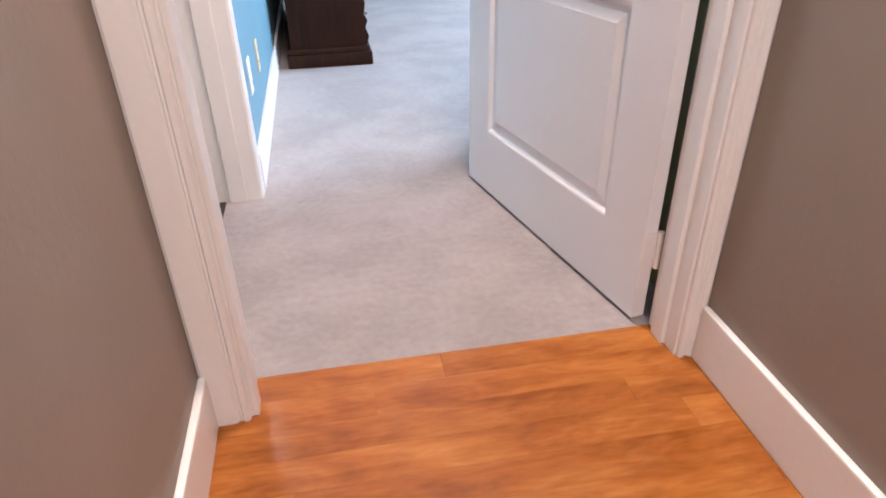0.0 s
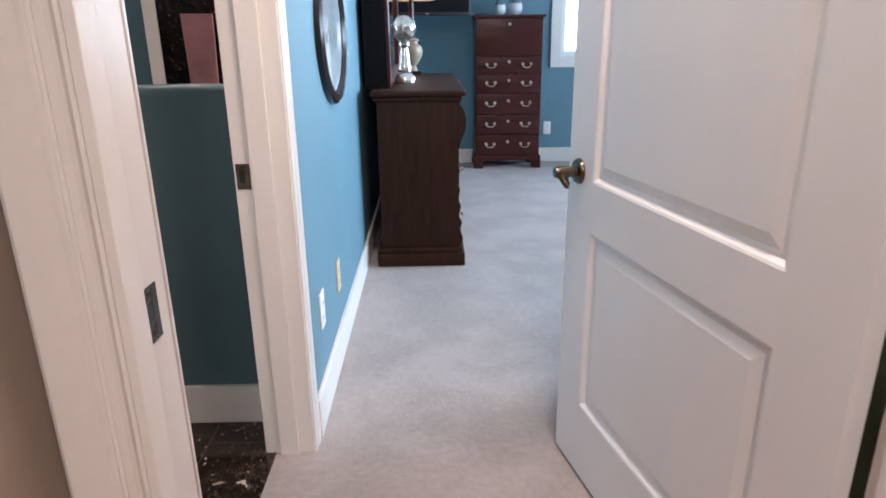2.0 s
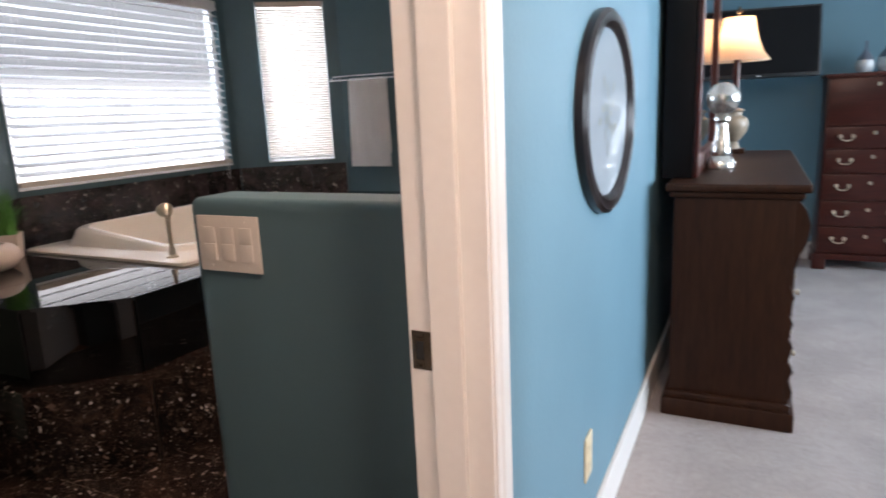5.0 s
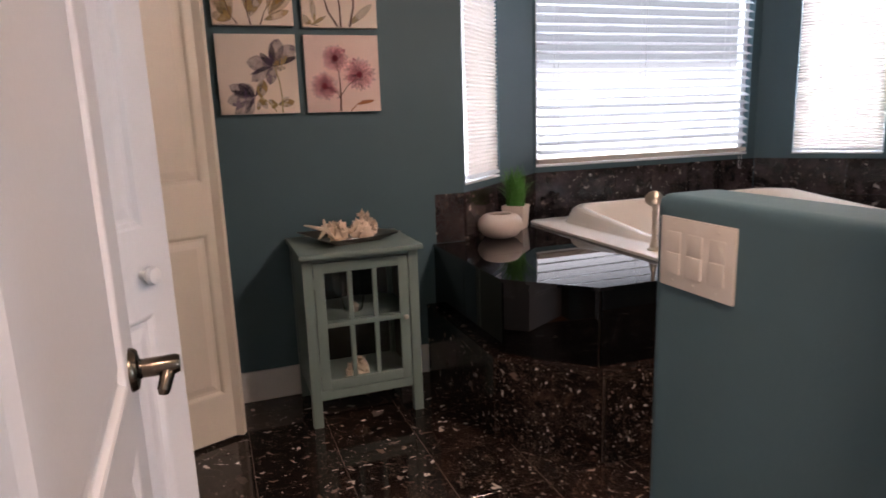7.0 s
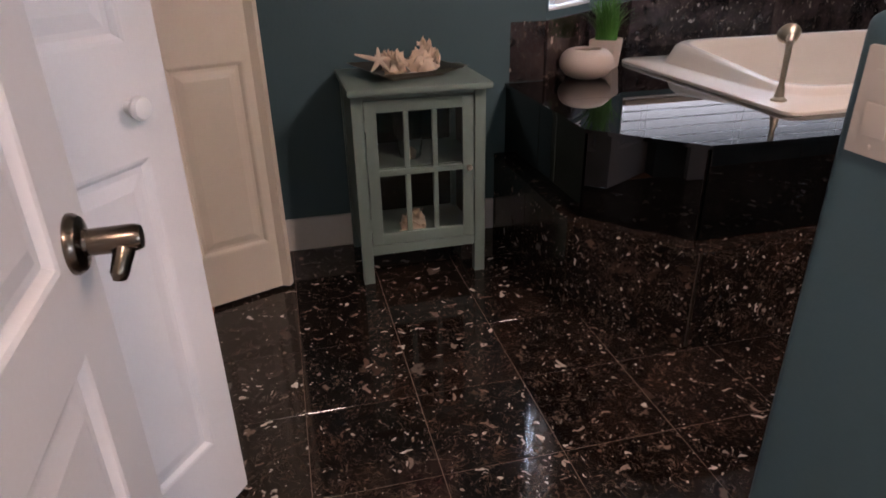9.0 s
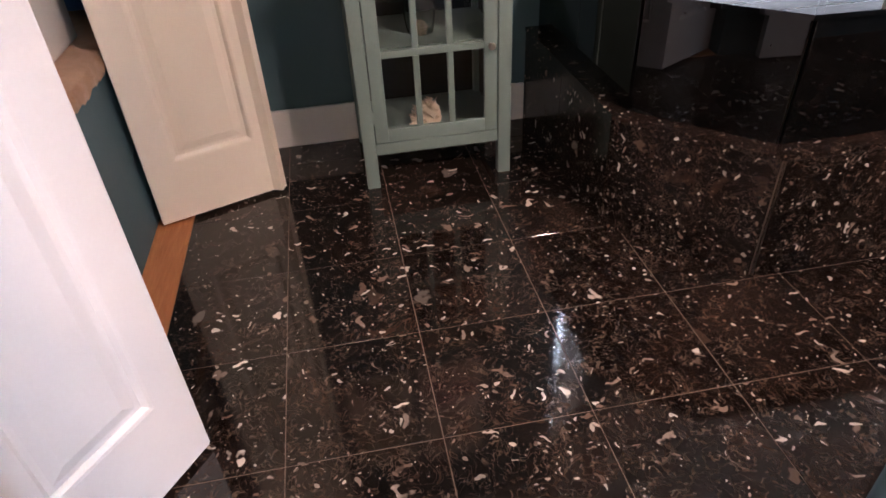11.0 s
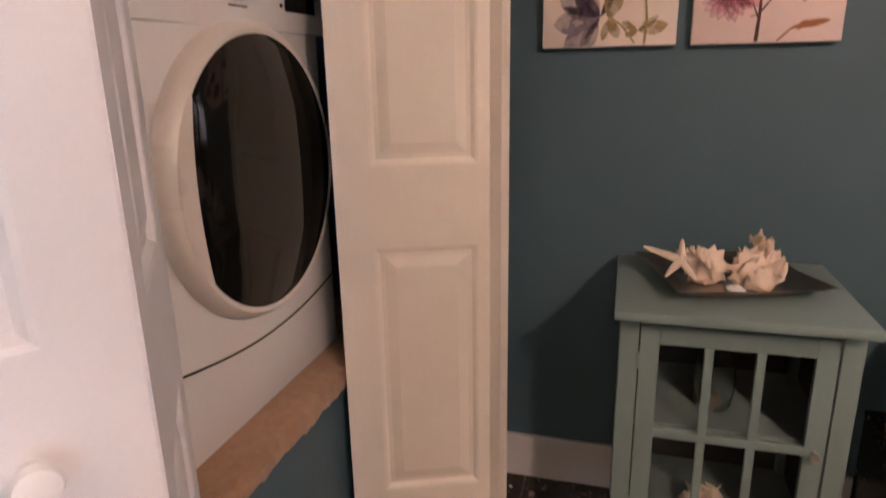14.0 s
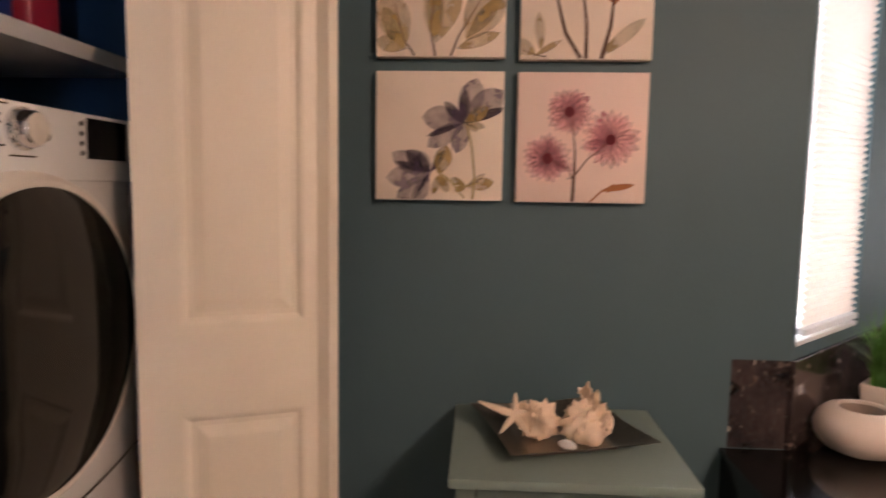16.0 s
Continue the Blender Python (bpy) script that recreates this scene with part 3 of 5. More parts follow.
for z in (0.20, 1.14, 1.80):
    bm = bmesh.new()
    bm_lathe(bm, [(0, -0.048), (0.0075, -0.048), (0.0075, 0.048), (0, 0.048)], 12, Matrix.Translation((-0.008, -0.040, z)))
    for k in range(5):
        bm_lathe(bm, [(0.0078, 0), (0.0082, 0.001), (0.0078, 0.002)], 12, Matrix.Translation((-0.008, -0.040, z - 0.03 + 0.015 * k)))
    bm_box(bm, -0.003, 0.0, -0.040, -0.003, z - 0.045, z + 0.045)
    part("hinge", bm, TRIM, entry, "butt hinge painted white", True)

bath_door = thing("door_2", "white panelled bathroom door folded open against the closet", "door", pose(0.552, 2.747, 0, 0, 0, 181.2))
tagged(bath_door, kind="structure")
bm = bmesh.new()
panel_slab(bm, 0.758, 0.012, 2.03, 0.036, [(0.115, 0.645, 0.222, 0.766), (0.115, 0.645, 0.860, 1.84)])
bmesh.ops.translate(bm, verts=bm.verts, vec=(0, -0.036, 0))
part("door_leaf", bm, DOORWHITE, bath_door)
lever_handle(bath_door, 0.698, 0.868, -0.036, -1, -1, BRONZE)


def strike_plate(m):
    ob = thing("strike_plate", "worn brass latch strike plate on a white jamb", "strike plate", m)
    bm = bmesh.new()
    bm_box(bm, -0.018, -0.004, 0, 0.002, -0.034, 0.034, 0.0008)
    bm_box(bm, 0.010, 0.018, 0, 0.002, -0.034, 0.034, 0.0008)
    bm_box(bm, -0.004, 0.010, 0, 0.002, 0.016, 0.034, 0.0008)
    bm_box(bm, -0.004, 0.010, 0, 0.002, -0.034, -0.016, 0.0008)
    part("plate", bm, BRONZE, ob)
    box_part("latch_hole", (-0.004, 0.010, 0.0, 0.0012, -0.016, 0.016), BLACK, ob)
    for z in (-0.025, 0.025):
        bm = bmesh.new()
        bm_lathe(bm, [(0, 0.0032), (0.003, 0.0028), (0.0042, 0.0018)], 10, pose(0.003, 0.0, z, -90))
        part("screw", bm, BRONZE, ob, "", True)


strike_plate(pose(0.560, JF, 0.848, 0, 0, 180))
strike_plate(pose(0.722, 2.552, 0.885, 0, 0, -90))

# ---- laundry closet: bifold doors ----


def bifold(label, pivot, apex, end, material, knob):
    pair = thing("bifold_door", label, "bifold door", Matrix(), "laundry closet doors")
    for a, b, has_knob, flip in ((pivot, apex, knob, 1), (end, apex, False, -1)):
        a, b = Vector((*a, 0)), Vector((*b, 0))
        m = Matrix.Translation(a) @ pose(0, 0, 0, 0, 0, math.degrees(math.atan2((b - a).y, (b - a).x)))
        bm = bmesh.new()
        w = (b - a).length - 0.003
        panel_slab(bm, w, 0.014, 2.02, 0.032, [(0.080, w - 0.070, 0.198, 0.830), (0.080, w - 0.070, 1.016, 1.88)])
        outside = (m.to_3x3() @ Vector((0, 1, 0))).y > 0
        bmesh.ops.translate(bm, verts=bm.verts, vec=(0, -0.032 if outside else 0, 0))
        bmesh.ops.transform(bm, matrix=m, verts=bm.verts)
        leaf = part("door_leaf", bm, material, pair)
        if has_knob:
            bm = bmesh.new()
            s = 1 if outside else -1
            km = m @ pose((b - a).length - 0.096, 0, 0.918, -90 * s)
            bm_lathe(bm, [(0.010, 0), (0.008, 0.010), (0.011, 0.014), (0.018, 0.020), (0.020, 0.027), (0.017, 0.034), (0.008, 0.038), (0, 0.039)], 24, km)
            part("knob", bm, WHITEPL, leaf, "round white knob", True)
    return pair


bifold("white panelled bifold closet door, half folded, with a white knob", (-0.362, 2.602), (-0.661, 2.808), (-0.945, 2.600), DOORWHITE, True)
bifold("cream panelled bifold closet door folded open", (-1.798, 2.585), (-1.652, 2.948), (-1.506, 2.585), CREAM, False)

# closet platform and threshold
structure("closet_platform", [(PW, 0.0, 1.72, 2.560, 0.0, 0.505)], TEAL, "teal painted riser of the laundry platform", "platform")
bm = bmesh.new()
prof = [(1.72, 0.505), (2.561, 0.505), (2.564, 0.478), (2.574, 0.482), (2.578, 0.508), (2.570, 0.526), (2.550, 0.532), (1.72, 0.532)]
lo = [bm.verts.new((PW + 0.002, y, z)) for y, z in prof]
NX = 150
rows = [lo]
for k in range(1, NX + 1):
    x = PW + 0.002 + (0.0 - PW - 0.004) * k / NX
    j = [0.010 * noise.noise((x * 29, 3.1, i)) + 0.003 * noise.noise((x * 61, 7.7, i)) for i in range(len(prof))]
    rows.append([bm.verts.new((x, y + (j[i] if 1 < i < 6 else 0), z + (2.6 * j[i] if i in (2, 3) else 0))) for i, (y, z) in enumerate(prof)])
for a, b in zip(rows, rows[1:]):
    for i in range(len(prof)):
        k = (i + 1) % len(prof)
        bm.faces.new((a[i], a[k], b[k], b[i]))
tagged(new("platform_carpet", finish("platform_carpet", bm, CARPETTAN, True)), "tan carpet wrapped over the platform with a frayed edge", "carpet", kind="structure")
structure("threshold_strip", [(CL0, CL1, 2.560, 2.664, -0.02, 0.004)], STRIPWOOD, "bare wood threshold strip below the closet platform", "threshold", 0.002)

# ---- bathroom floor and tub surround ----
structure("subfloor_bathroom", [(-2.7, 0.568, 2.664, NY, -0.05, -0.0015)], GROUT, "brown grout between floor tiles", "floor")
floor_hall = structure("floor_hall", [(0.54, 1.83, -0.82, 2.594, -0.06, -0.0105)], GROUT, "orange maple strip floor of the hallway", "floor")
TUBX, TUBY = (-2.28, -1.145), (4.54, 6.30)
DECKZ, STEPZ = 0.632, 0.340
NE = NY - 0.002
surround = thing("tub_surround", "dark marble and black stone tub platform with a step", "tub surround")
core = bmesh.new()
bm_prism(core, [(PW, 3.890), (-1.223, 3.890), (-0.972, 4.140), (-0.972, NE), (-1.10, NE), (-1.10, 4.49), (-2.32, 4.49), (-2.32, 4.43), (PW, 4.065)], 0, DECKZ - 0.012)
bm_prism(core, [(-1.10, 6.34), (-1.10, NE), (PW, NE), (-2.52, 6.65), (-2.52, 6.34)], 0, DECKZ - 0.012)
bm_prism(core, [(-2.677, 4.79), (-2.32, 4.43), (-2.32, 6.34), (-2.52, 6.34), (-2.52, 6.65), (-2.677, 6.55)], 0, DECKZ - 0.012)
part("core", core, GROUT, surround)
plinth = bmesh.new()
bm_prism(plinth, [(PW, 3.844), (-1.208, 3.844), (-0.905, 4.112), (-0.897, 4.30), (-0.897, NE), (-0.970, NE), (-0.970, 4.142), (-1.224, 3.889), (PW, 3.889)], 0, STEPZ - 0.012)
part("plinth", plinth, GROUT, surround)


def run_of_slabs(name, a, b, z0, z1, thick, material, pitch, label=""):
    """Upright stone slabs side by side from a to b, their faces to the right of the way."""
    a, b = Vector((*a, 0)), Vector((*b, 0))
    length, ang = (b - a).length, math.atan2((b - a).y, (b - a).x)
    n = max(1, round(length / pitch))
    w = length / n
    bm = bmesh.new()
    bm_box(bm, 0.001, length - 0.001, -thick + 0.0010, -0.002, z0 + 0.002, z1 - 0.001)
    part("joint", bm, GROUT if material is RISER else BLACKSTONE, surround).matrix_basis = Matrix.Translation(a) @ pose(0, 0, 0, 0, 0, math.degrees(ang))
    for k in range(n):
        bm = bmesh.new()
        bm_box(bm, 0.0010, w - 0.0010, -thick, 0, z0, z1, 0.0008, 1)
        ob = part(name, bm, material, surround, label)
        ob.matrix_basis = Matrix.Translation(a) @ pose(0, 0, 0, 0, 0, math.degrees(ang)) @ Matrix.Translation((k * w, 0, 0))


for a, b in (((PW, 3.844), (-1.208, 3.844)), ((-1.208, 3.844), (-0.905, 4.112)), ((-0.905, 4.112), (-0.897, NE))):
    run_of_slabs("riser_slab", a, b, 0.001, STEPZ - 0.012, 0.012, RISER, 0.42)
for a, b in (((PW, 3.890), (-1.223, 3.890)), ((-1.223, 3.890), (-0.962, 4.130)), ((-0.962, 4.130), (-0.952, NE))):
    run_of_slabs("front_panel", a, b, STEPZ + 0.0005, DECKZ - 0.012, 0.012, BLACKSTONE, 0.30, "mirror-polished black stone panel")
for pts in ([(PW, 3.830), (-1.206, 3.830), (-1.228, 3.889), (PW, 3.889)], [(-1.2052, 3.830), (-0.899, 4.102), (-0.960, 4.131), (-1.2268, 3.889)], [(-0.8986, 4.1034), (-0.888, NE), (-0.950, NE), (-0.9598, 4.1324)]):
    bm = bmesh.new()
    bm_prism(bm, pts, STEPZ - 0.012, STEPZ)
    part("step_tread", bm, RISER, surround)
# deck slabs round the tub
for pts in ([(PW + 0.001, 3.873), (-1.60, 3.873), (-1.60, 4.54), (-2.442, 4.54), (PW + 0.001, 4.044)], [(-1.598, 3.873), (-1.214, 3.871), (-0.947, 4.120), (-0.938, 4.33), (-0.938, 4.54), (-1.598, 4.54)],
            [(-1.15, 4.542), (-0.938, 4.542), (-0.938, 5.42), (-1.15, 5.42)], [(-1.15, 5.422), (-0.938, 5.422), (-0.938, 6.31), (-1.15, 6.31)],
            [(-2.27, 6.312), (-0.938, 6.312), (-0.938, NE), (PW + 0.001, NE), (-2.27, 6.83)], [(-2.678, 4.792), (-2.443, 4.542), (-2.27, 4.542), (-2.27, 6.825), (-2.678, 6.548)]):
    bm = bmesh.new()
    bm_prism(bm, pts, DECKZ - 0.012, DECKZ)
    part("deck_slab", bm, BLACKSTONE, surround, "mirror-polished black stone deck")
# marble backsplash round the bay
SPLASHZ = 0.868


def splash(m, x0, x1, pitch=0.305):
    n = max(1, round((x1 - x0) / pitch))
    w = (x1 - x0) / n
    for k in range(n):
        bm = bmesh.new()
        bm_box(bm, 0.0006, w - 0.0006, -0.012, 0, DECKZ + 0.0005, SPLASHZ, 0.0012, 1)
        part("backsplash_slab", bm, SPLASH, surround).matrix_basis = m @ Matrix.Translation((x0 + k * w, 0, 0))


for (m, length, span), (s0, s1) in zip(FACETS, ((-0.005, 0.008), (0.008, 0.008), (0.008, 0.012))):
    splash(m, s0, length - s1)
splash(pose(PW, 4.037, 0, 0, 0, -90), -0.008, 0.147, 0.2)

# ---- bathtub ----
tub = thing("bathtub", "cream-white drop-in soaking tub with a raised rim", "bathtub")


def rounded(x0, x1, y0, y1, r, n=6):
    pts = []
    for cx, cy, a in ((x1 - r, y1 - r, 0), (x0 + r, y1 - r, 90), (x0 + r, y0 + r, 180), (x1 - r, y0 + r, 270)):
        for k in range(n + 1):
            t = radians(a + 90 * k / n)
            pts.append((cx + r * math.cos(t), cy + r * math.sin(t)))
    return pts


bm = bmesh.new()
rings = []
x0, x1, y0, y1 = *TUBX, *TUBY
for inset, z, r, lift in ((0.0, DECKZ + 0.001, 0.05, 0), (0.0, DECKZ + 0.012, 0.05, 0), (0.008, DECKZ + 0.018, 0.05, 0), (0.115, DECKZ + 0.022, 0.12, 0), (0.128, DECKZ + 0.030, 0.13, 0.45), (0.138, DECKZ + 0.045, 0.14, 0.85), (0.152, DECKZ + 0.052, 0.15, 1.0), (0.172, DECKZ + 0.050, 0.16, 1.0), (0.190, DECKZ + 0.030, 0.17, 0.8), (0.215, DECKZ - 0.10, 0.18, 0), (0.26, DECKZ - 0.36, 0.18, 0), (0.32, DECKZ - 0.41, 0.15, 0)):
    ring = []
    for px, py in rounded(x0 + inset, x1 - inset, y0 + inset, y1 - inset, r):
        rest = max(0.0, min(1.0, (x1 - 0.25 - px) / 0.55))
        ring.append(bm.verts.new((px, py, z + lift * 0.055 * rest * rest * (3 - 2 * rest))))
    rings.append(ring)
rings = [[v.co.copy() for v in ring] for ring in rings]
bm.free()
for name, span in (("rim", rings[:10]), ("basin", rings[9:])):
    bm = bmesh.new()
    made = [[bm.verts.new(co) for co in ring] for ring in span]
    for a, b in zip(made, made[1:]):
        for k in range(len(a)):
            j = (k + 1) % len(a)
            bm.faces.new((a[k], a[j], b[j], b[k]))
    if name == "basin":
        bm.faces.new(made[-1])
    part(name, bm, ACRYLIC, tub, "", True)

faucet = thing("hand_shower", "brushed nickel hand shower standing on the tub rim", "hand shower", pose(-1.285, 4.605, DECKZ + 0.02, 0, 0, 150))
bm = bmesh.new()
bm_lathe(bm, [(0, 0), (0.026, 0), (0.026, 0.006), (0.016, 0.014), (0.013, 0.04), (0.011, 0.05)], 24)
part("base", bm, BRASS, faucet, "", True)
bm = bmesh.new()
bm_tube(bm, [(0, 0, 0.03), (0, 0, 0.11), (0, 0, 0.165), (0.004, 0, 0.19), (0.016, 0, 0.205)], [0.009, 0.009, 0.010, 0.012, 0.013], 14)
part("handle", bm, BRASS, faucet, "", True)
bm = bmesh.new()
bm_lathe(bm, [(0, -0.02), (0.014, -0.018), (0.030, -0.002), (0.036, 0.014), (0.032, 0.022), (0, 0.023)], 24, pose(0.030, 0, 0.205, 0, 70, 0))
part("spray_head", bm, BRASS, faucet, "", True)

# ---- windows and blinds ----
for i, (m, length, (w0, w1)) in enumerate(FACETS):
    win = thing("window_%d" % (i + 1), "white vinyl bay window with daylight behind", "window", m)
    tagged(win, kind="structure")
    fr = [(w0, w0 + 0.035, 0.05, 0.10, SILL, TOPW), (w1 - 0.035, w1, 0.05, 0.10, SILL, TOPW), (w0 + 0.035, w1 - 0.035, 0.05, 0.10, SILL, SILL + 0.035), (w0 + 0.035, w1 - 0.035, 0.05, 0.10, TOPW - 0.035, TOPW)]
    bm = bmesh.new()
    for b in fr:
        bm_box(bm, *b, bevel=0.002)
    part("window_frame", bm, VINYL, win)
    box_part("window_sill", (w0, w1, 0.0, 0.05, SILL - 0.002, SILL + 0.012), VINYL, win, 0.003)
    ob = box_part("pane", (w0 + 0.03, w1 - 0.03, 0.072, 0.076, SILL + 0.03, TOPW - 0.03), PANE, win)
    ob.visible_shadow = False


def slat_blind(m, w0, w1, z0, z1):
    blind = thing("venetian_blind", "white wide-slat venetian blind lowered over the bay window", "blind", m)
    box_part("head_rail", (w0 + 0.012, w1 - 0.012, -0.012, 0.045, z1 - 0.075, z1 - 0.005), SLAT, blind, 0.004)
    box_part("bottom_rail", (w0 + 0.014, w1 - 0.014, -0.008, 0.040, z0 + 0.018, z0 + 0.048), RAIL, blind, 0.004)
    bm = bmesh.new()
    w = w1 - w0 - 0.028
    for k in range(7):
        a, c = -0.0315 + k * 0.0105, 0.0035 * (1 - ((k - 3) / 3) ** 2)
        for x in (0, w):
            bm.verts.new((x, a, c))
    bm.verts.ensure_lookup_table()
    for k in range(6):
        bm.faces.new((bm.verts[2 * k], bm.verts[2 * k + 1], bm.verts[2 * k + 3], bm.verts[2 * k + 2]))
    bmesh.ops.solidify(bm, geom=bm.faces[:], thickness=0.0026)
    me = finish("slat", bm, SLAT, True)
    n, z = 0, z0 + 0.088
    while z < z1 - 0.09:
        ob = new("slat", me)
        ob.parent = blind
        ob.matrix_basis = pose(w0 + 0.014, 0.018, z, 24 + 0.5 * math.sin(n * 2.3), 0, 0.02 * math.sin(n * 1.7))
        z += 0.0545
        n += 1
    for f in (0.09, 0.47, 0.88):
        bm = bmesh.new()
        for y in (-0.012, 0.042):
            bm_tube(bm, [(w0 + f * (w1 - w0), y, z0 + 0.04), (w0 + f * (w1 - w0), y, z1 - 0.06)], 0.0016, 6)
        part("ladder_cord", bm, WHITEPL, blind)
    bm = bmesh.new()
    bm_tube(bm, [(w1 - 0.09, -0.022, z1 - 0.07), (w1 - 0.09, -0.022, z0 - 0.02), (w1 - 0.085, -0.022, z0 - 0.09), (w1 - 0.07, -0.022, z0 - 0.10), (w1 - 0.065, -0.022, z0 - 0.03), (w1 - 0.075, -0.022, z1 - 0.07)], 0.0016, 6)
    part("pull_cord", bm, WHITEPL, blind)
    return blind


def pleated_shade(m, w0, w1, z0, z1, label, tilt=0.0):
    shade = thing("pleated_shade", label, "blind", m)
    box_part("head_rail", (w0, w1, -0.006, 0.034, z1 - 0.045, z1 - 0.005), RAIL, shade, 0.003)
    box_part("bottom_rail", (w0, w1, -0.002, 0.024, z0 + 0.020, z0 + 0.038), SLAT, shade, 0.003)
    bm = bmesh.new()
    z, k, rows = z0 + 0.038, 0, []
    while z < z1 - 0.045:
        y = 0.004 if k % 2 else 0.018
        rows.append((bm.verts.new((w0, y, z)), bm.verts.new((w1, y, z))))
        z += 0.0095
        k += 1
    for a, b in zip(rows, rows[1:]):
        bm.faces.new((a[0], a[1], b[1], b[0]))
    part("pleats", bm, SHADE, shade)
    return shade


m, length, (w0, w1) = FACETS[1]
slat_blind(m, w0, w1, SILL, TOPW)
m, length, (w0, w1) = FACETS[0]
pleated_shade(m, w0 + 0.055, w1 - 0.004, SILL, TOPW, "cream pleated shade with a bright gap beside it")
m, length, (w0, w1) = FACETS[2]
pleated_shade(m, w0 + 0.008, w1 - 0.008, SILL, TOPW, "cream pleated shade lit from behind")

# ---- tub deck things ----
bowl = thing("round_bowl", "squat round blush-white ceramic bowl on the tub deck", "bowl", pose(-1.980, 4.232, DECKZ))
bm = bmesh.new()
bm_lathe(bm, [(0, 0.004), (0.055, 0.0), (0.085, 0.012), (0.108, 0.040), (0.113, 0.065), (0.104, 0.092), (0.085, 0.110), (0.066, 0.117), (0.058, 0.117), (0.056, 0.110), (0.075, 0.095), (0.092, 0.070), (0.080, 0.030), (0, 0.012)], 40)
part("body", bm, CERAMIC, bowl, "", True)
pot = thing("potted_grass", "artificial green grass in a square blush ceramic pot", "potted plant", pose(-2.165, 4.41, DECKZ, 0, 0, 46))
bm = bmesh.new()
bottom = [bm.verts.new(p) for p in ((-0.050, -0.050, 0), (0.050, -0.050, 0), (0.050, 0.050, 0), (-0.050, 0.050, 0))]
top = [bm.verts.new(p) for p in ((-0.060, -0.060, 0.125), (0.060, -0.060, 0.125), (0.060, 0.060, 0.125), (-0.060, 0.060, 0.125))]
lip = [bm.verts.new(p) for p in ((-0.052, -0.052, 0.125), (0.052, -0.052, 0.125), (0.052, 0.052, 0.125), (-0.052, 0.052, 0.125))]
well = [bm.verts.new(p) for p in ((-0.050, -0.050, 0.105), (0.050, -0.050, 0.105), (0.050, 0.050, 0.105), (-0.050, 0.050, 0.105))]
bm.faces.new(bottom[::-1])
for a, b in ((bottom, top), (top, lip), (lip, well)):
    for k in range(4):
        bm.faces.new((a[k], a[(k + 1) % 4], b[(k + 1) % 4], b[k]))
bm.faces.new(well)
bmesh.ops.bevel(bm, geom=bm.edges[:], offset=0.003, segments=2, affect="EDGES")
part("pot", bm, CERAMIC, pot, "", True)
box_part("soil", (-0.0495, 0.0495, -0.0495, 0.0495, 0.100, 0.108), SOIL, pot)
rng = random.Random(5)
bm = bmesh.new()
for k in range(210):
    bx, by = rng.uniform(-0.038, 0.038), rng.uniform(-0.038, 0.038)
    ang, lean, h = rng.uniform(0, 6.28), rng.uniform(0.01, 0.15), rng.uniform(0.14, 0.255)
    dx, dy, w = math.cos(ang), math.sin(ang), rng.uniform(0.0028, 0.0048)
    prev = None
    for s in range(6):
        t = s / 5
        x, y, z = bx + dx * lean * t ** 1.9, by + dy * lean * t ** 1.9, 0.105 + h * (t - 0.22 * (lean / 0.11) * t ** 3)
        ww = w * (1 - 0.92 * t ** 1.6)
        pair = (bm.verts.new((x - dy * ww, y + dx * ww, z)), bm.verts.new((x + dy * ww, y - dx * ww, z)))
        if prev:
            bm.faces.new((prev[0], prev[1], pair[1], pair[0]))
        prev = pair
part("grass_blades", bm, LEAF, pot)

# ---- sage cabinet ----
cab = thing("glass_door_cabinet", "sage green painted wood cabinet with a six-pane glass door", "cabinet", pose(-1.580, 3.203, 0))
W, D = 0.468, 0.375
bm = bmesh.new()
bm_box(bm, -D - 0.005, 0.052, -0.014, W + 0.010, 0.708, 0.730, 0.006)
part("top", bm, SAGE, cab, "", True)
for x0 in (-0.034, -D):
    for y0 in (0.0, W - 0.040):
        bm = bmesh.new()
        bm_box(bm, x0, x0 + 0.034, y0, y0 + 0.040, 0, 0.708, 0.0025)
        part("leg", bm, SAGE, cab, "", True)
for y0 in (0.006, W - 0.018):
    box_part("side_panel", (-D + 0.03, -0.03, y0, y0 + 0.012, 0.118, 0.708), SAGE, cab)
box_part("bottom_panel", (-D + 0.012, -0.018, 0.018, W - 0.018, 0.128, 0.146), SAGE, cab)
box_part("shelf", (-D + 0.012, -0.040, 0.018, W - 0.018, 0.418, 0.434), SAGE, cab)
# dark back and side sheets: the cabinet's inner shade as colour
box_part("back_shade", (-D + 0.004, -D + 0.011, 0.041, W - 0.041, 0.120, 0.706), INSIDESHADE, cab)
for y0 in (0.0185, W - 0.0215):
    box_part("lining", (-D + 0.036, -0.036, y0, y0 + 0.003, 0.147, 0.706), INSIDESHADE, cab)
box_part("apron", (-0.030, -0.008, 0.040, W - 0.040, 0.112, 0.150), SAGE, cab, 0.002)
box_part("top_rail", (-0.030, -0.008, 0.040, W - 0.040, 0.684, 0.708), SAGE, cab, 0.002)
door = box_part("door", (-0.022, -0.003, 0.043, 0.083, 0.154, 0.682), SAGE, cab, 0.002)
for dims in ((-0.022, -0.003, W - 0.083, W - 0.043, 0.154, 0.682), (-0.022, -0.003, 0.083, W - 0.083, 0.154, 0.196), (-0.022, -0.003, 0.083, W - 0.083, 0.640, 0.682), (-0.020, -0.004, 0.083, W - 0.083, 0.415, 0.436)):
    ob = box_part("door_rail", dims, SAGE, door, 0.002)
PX0, PW1 = 0.083, (W - 0.166)
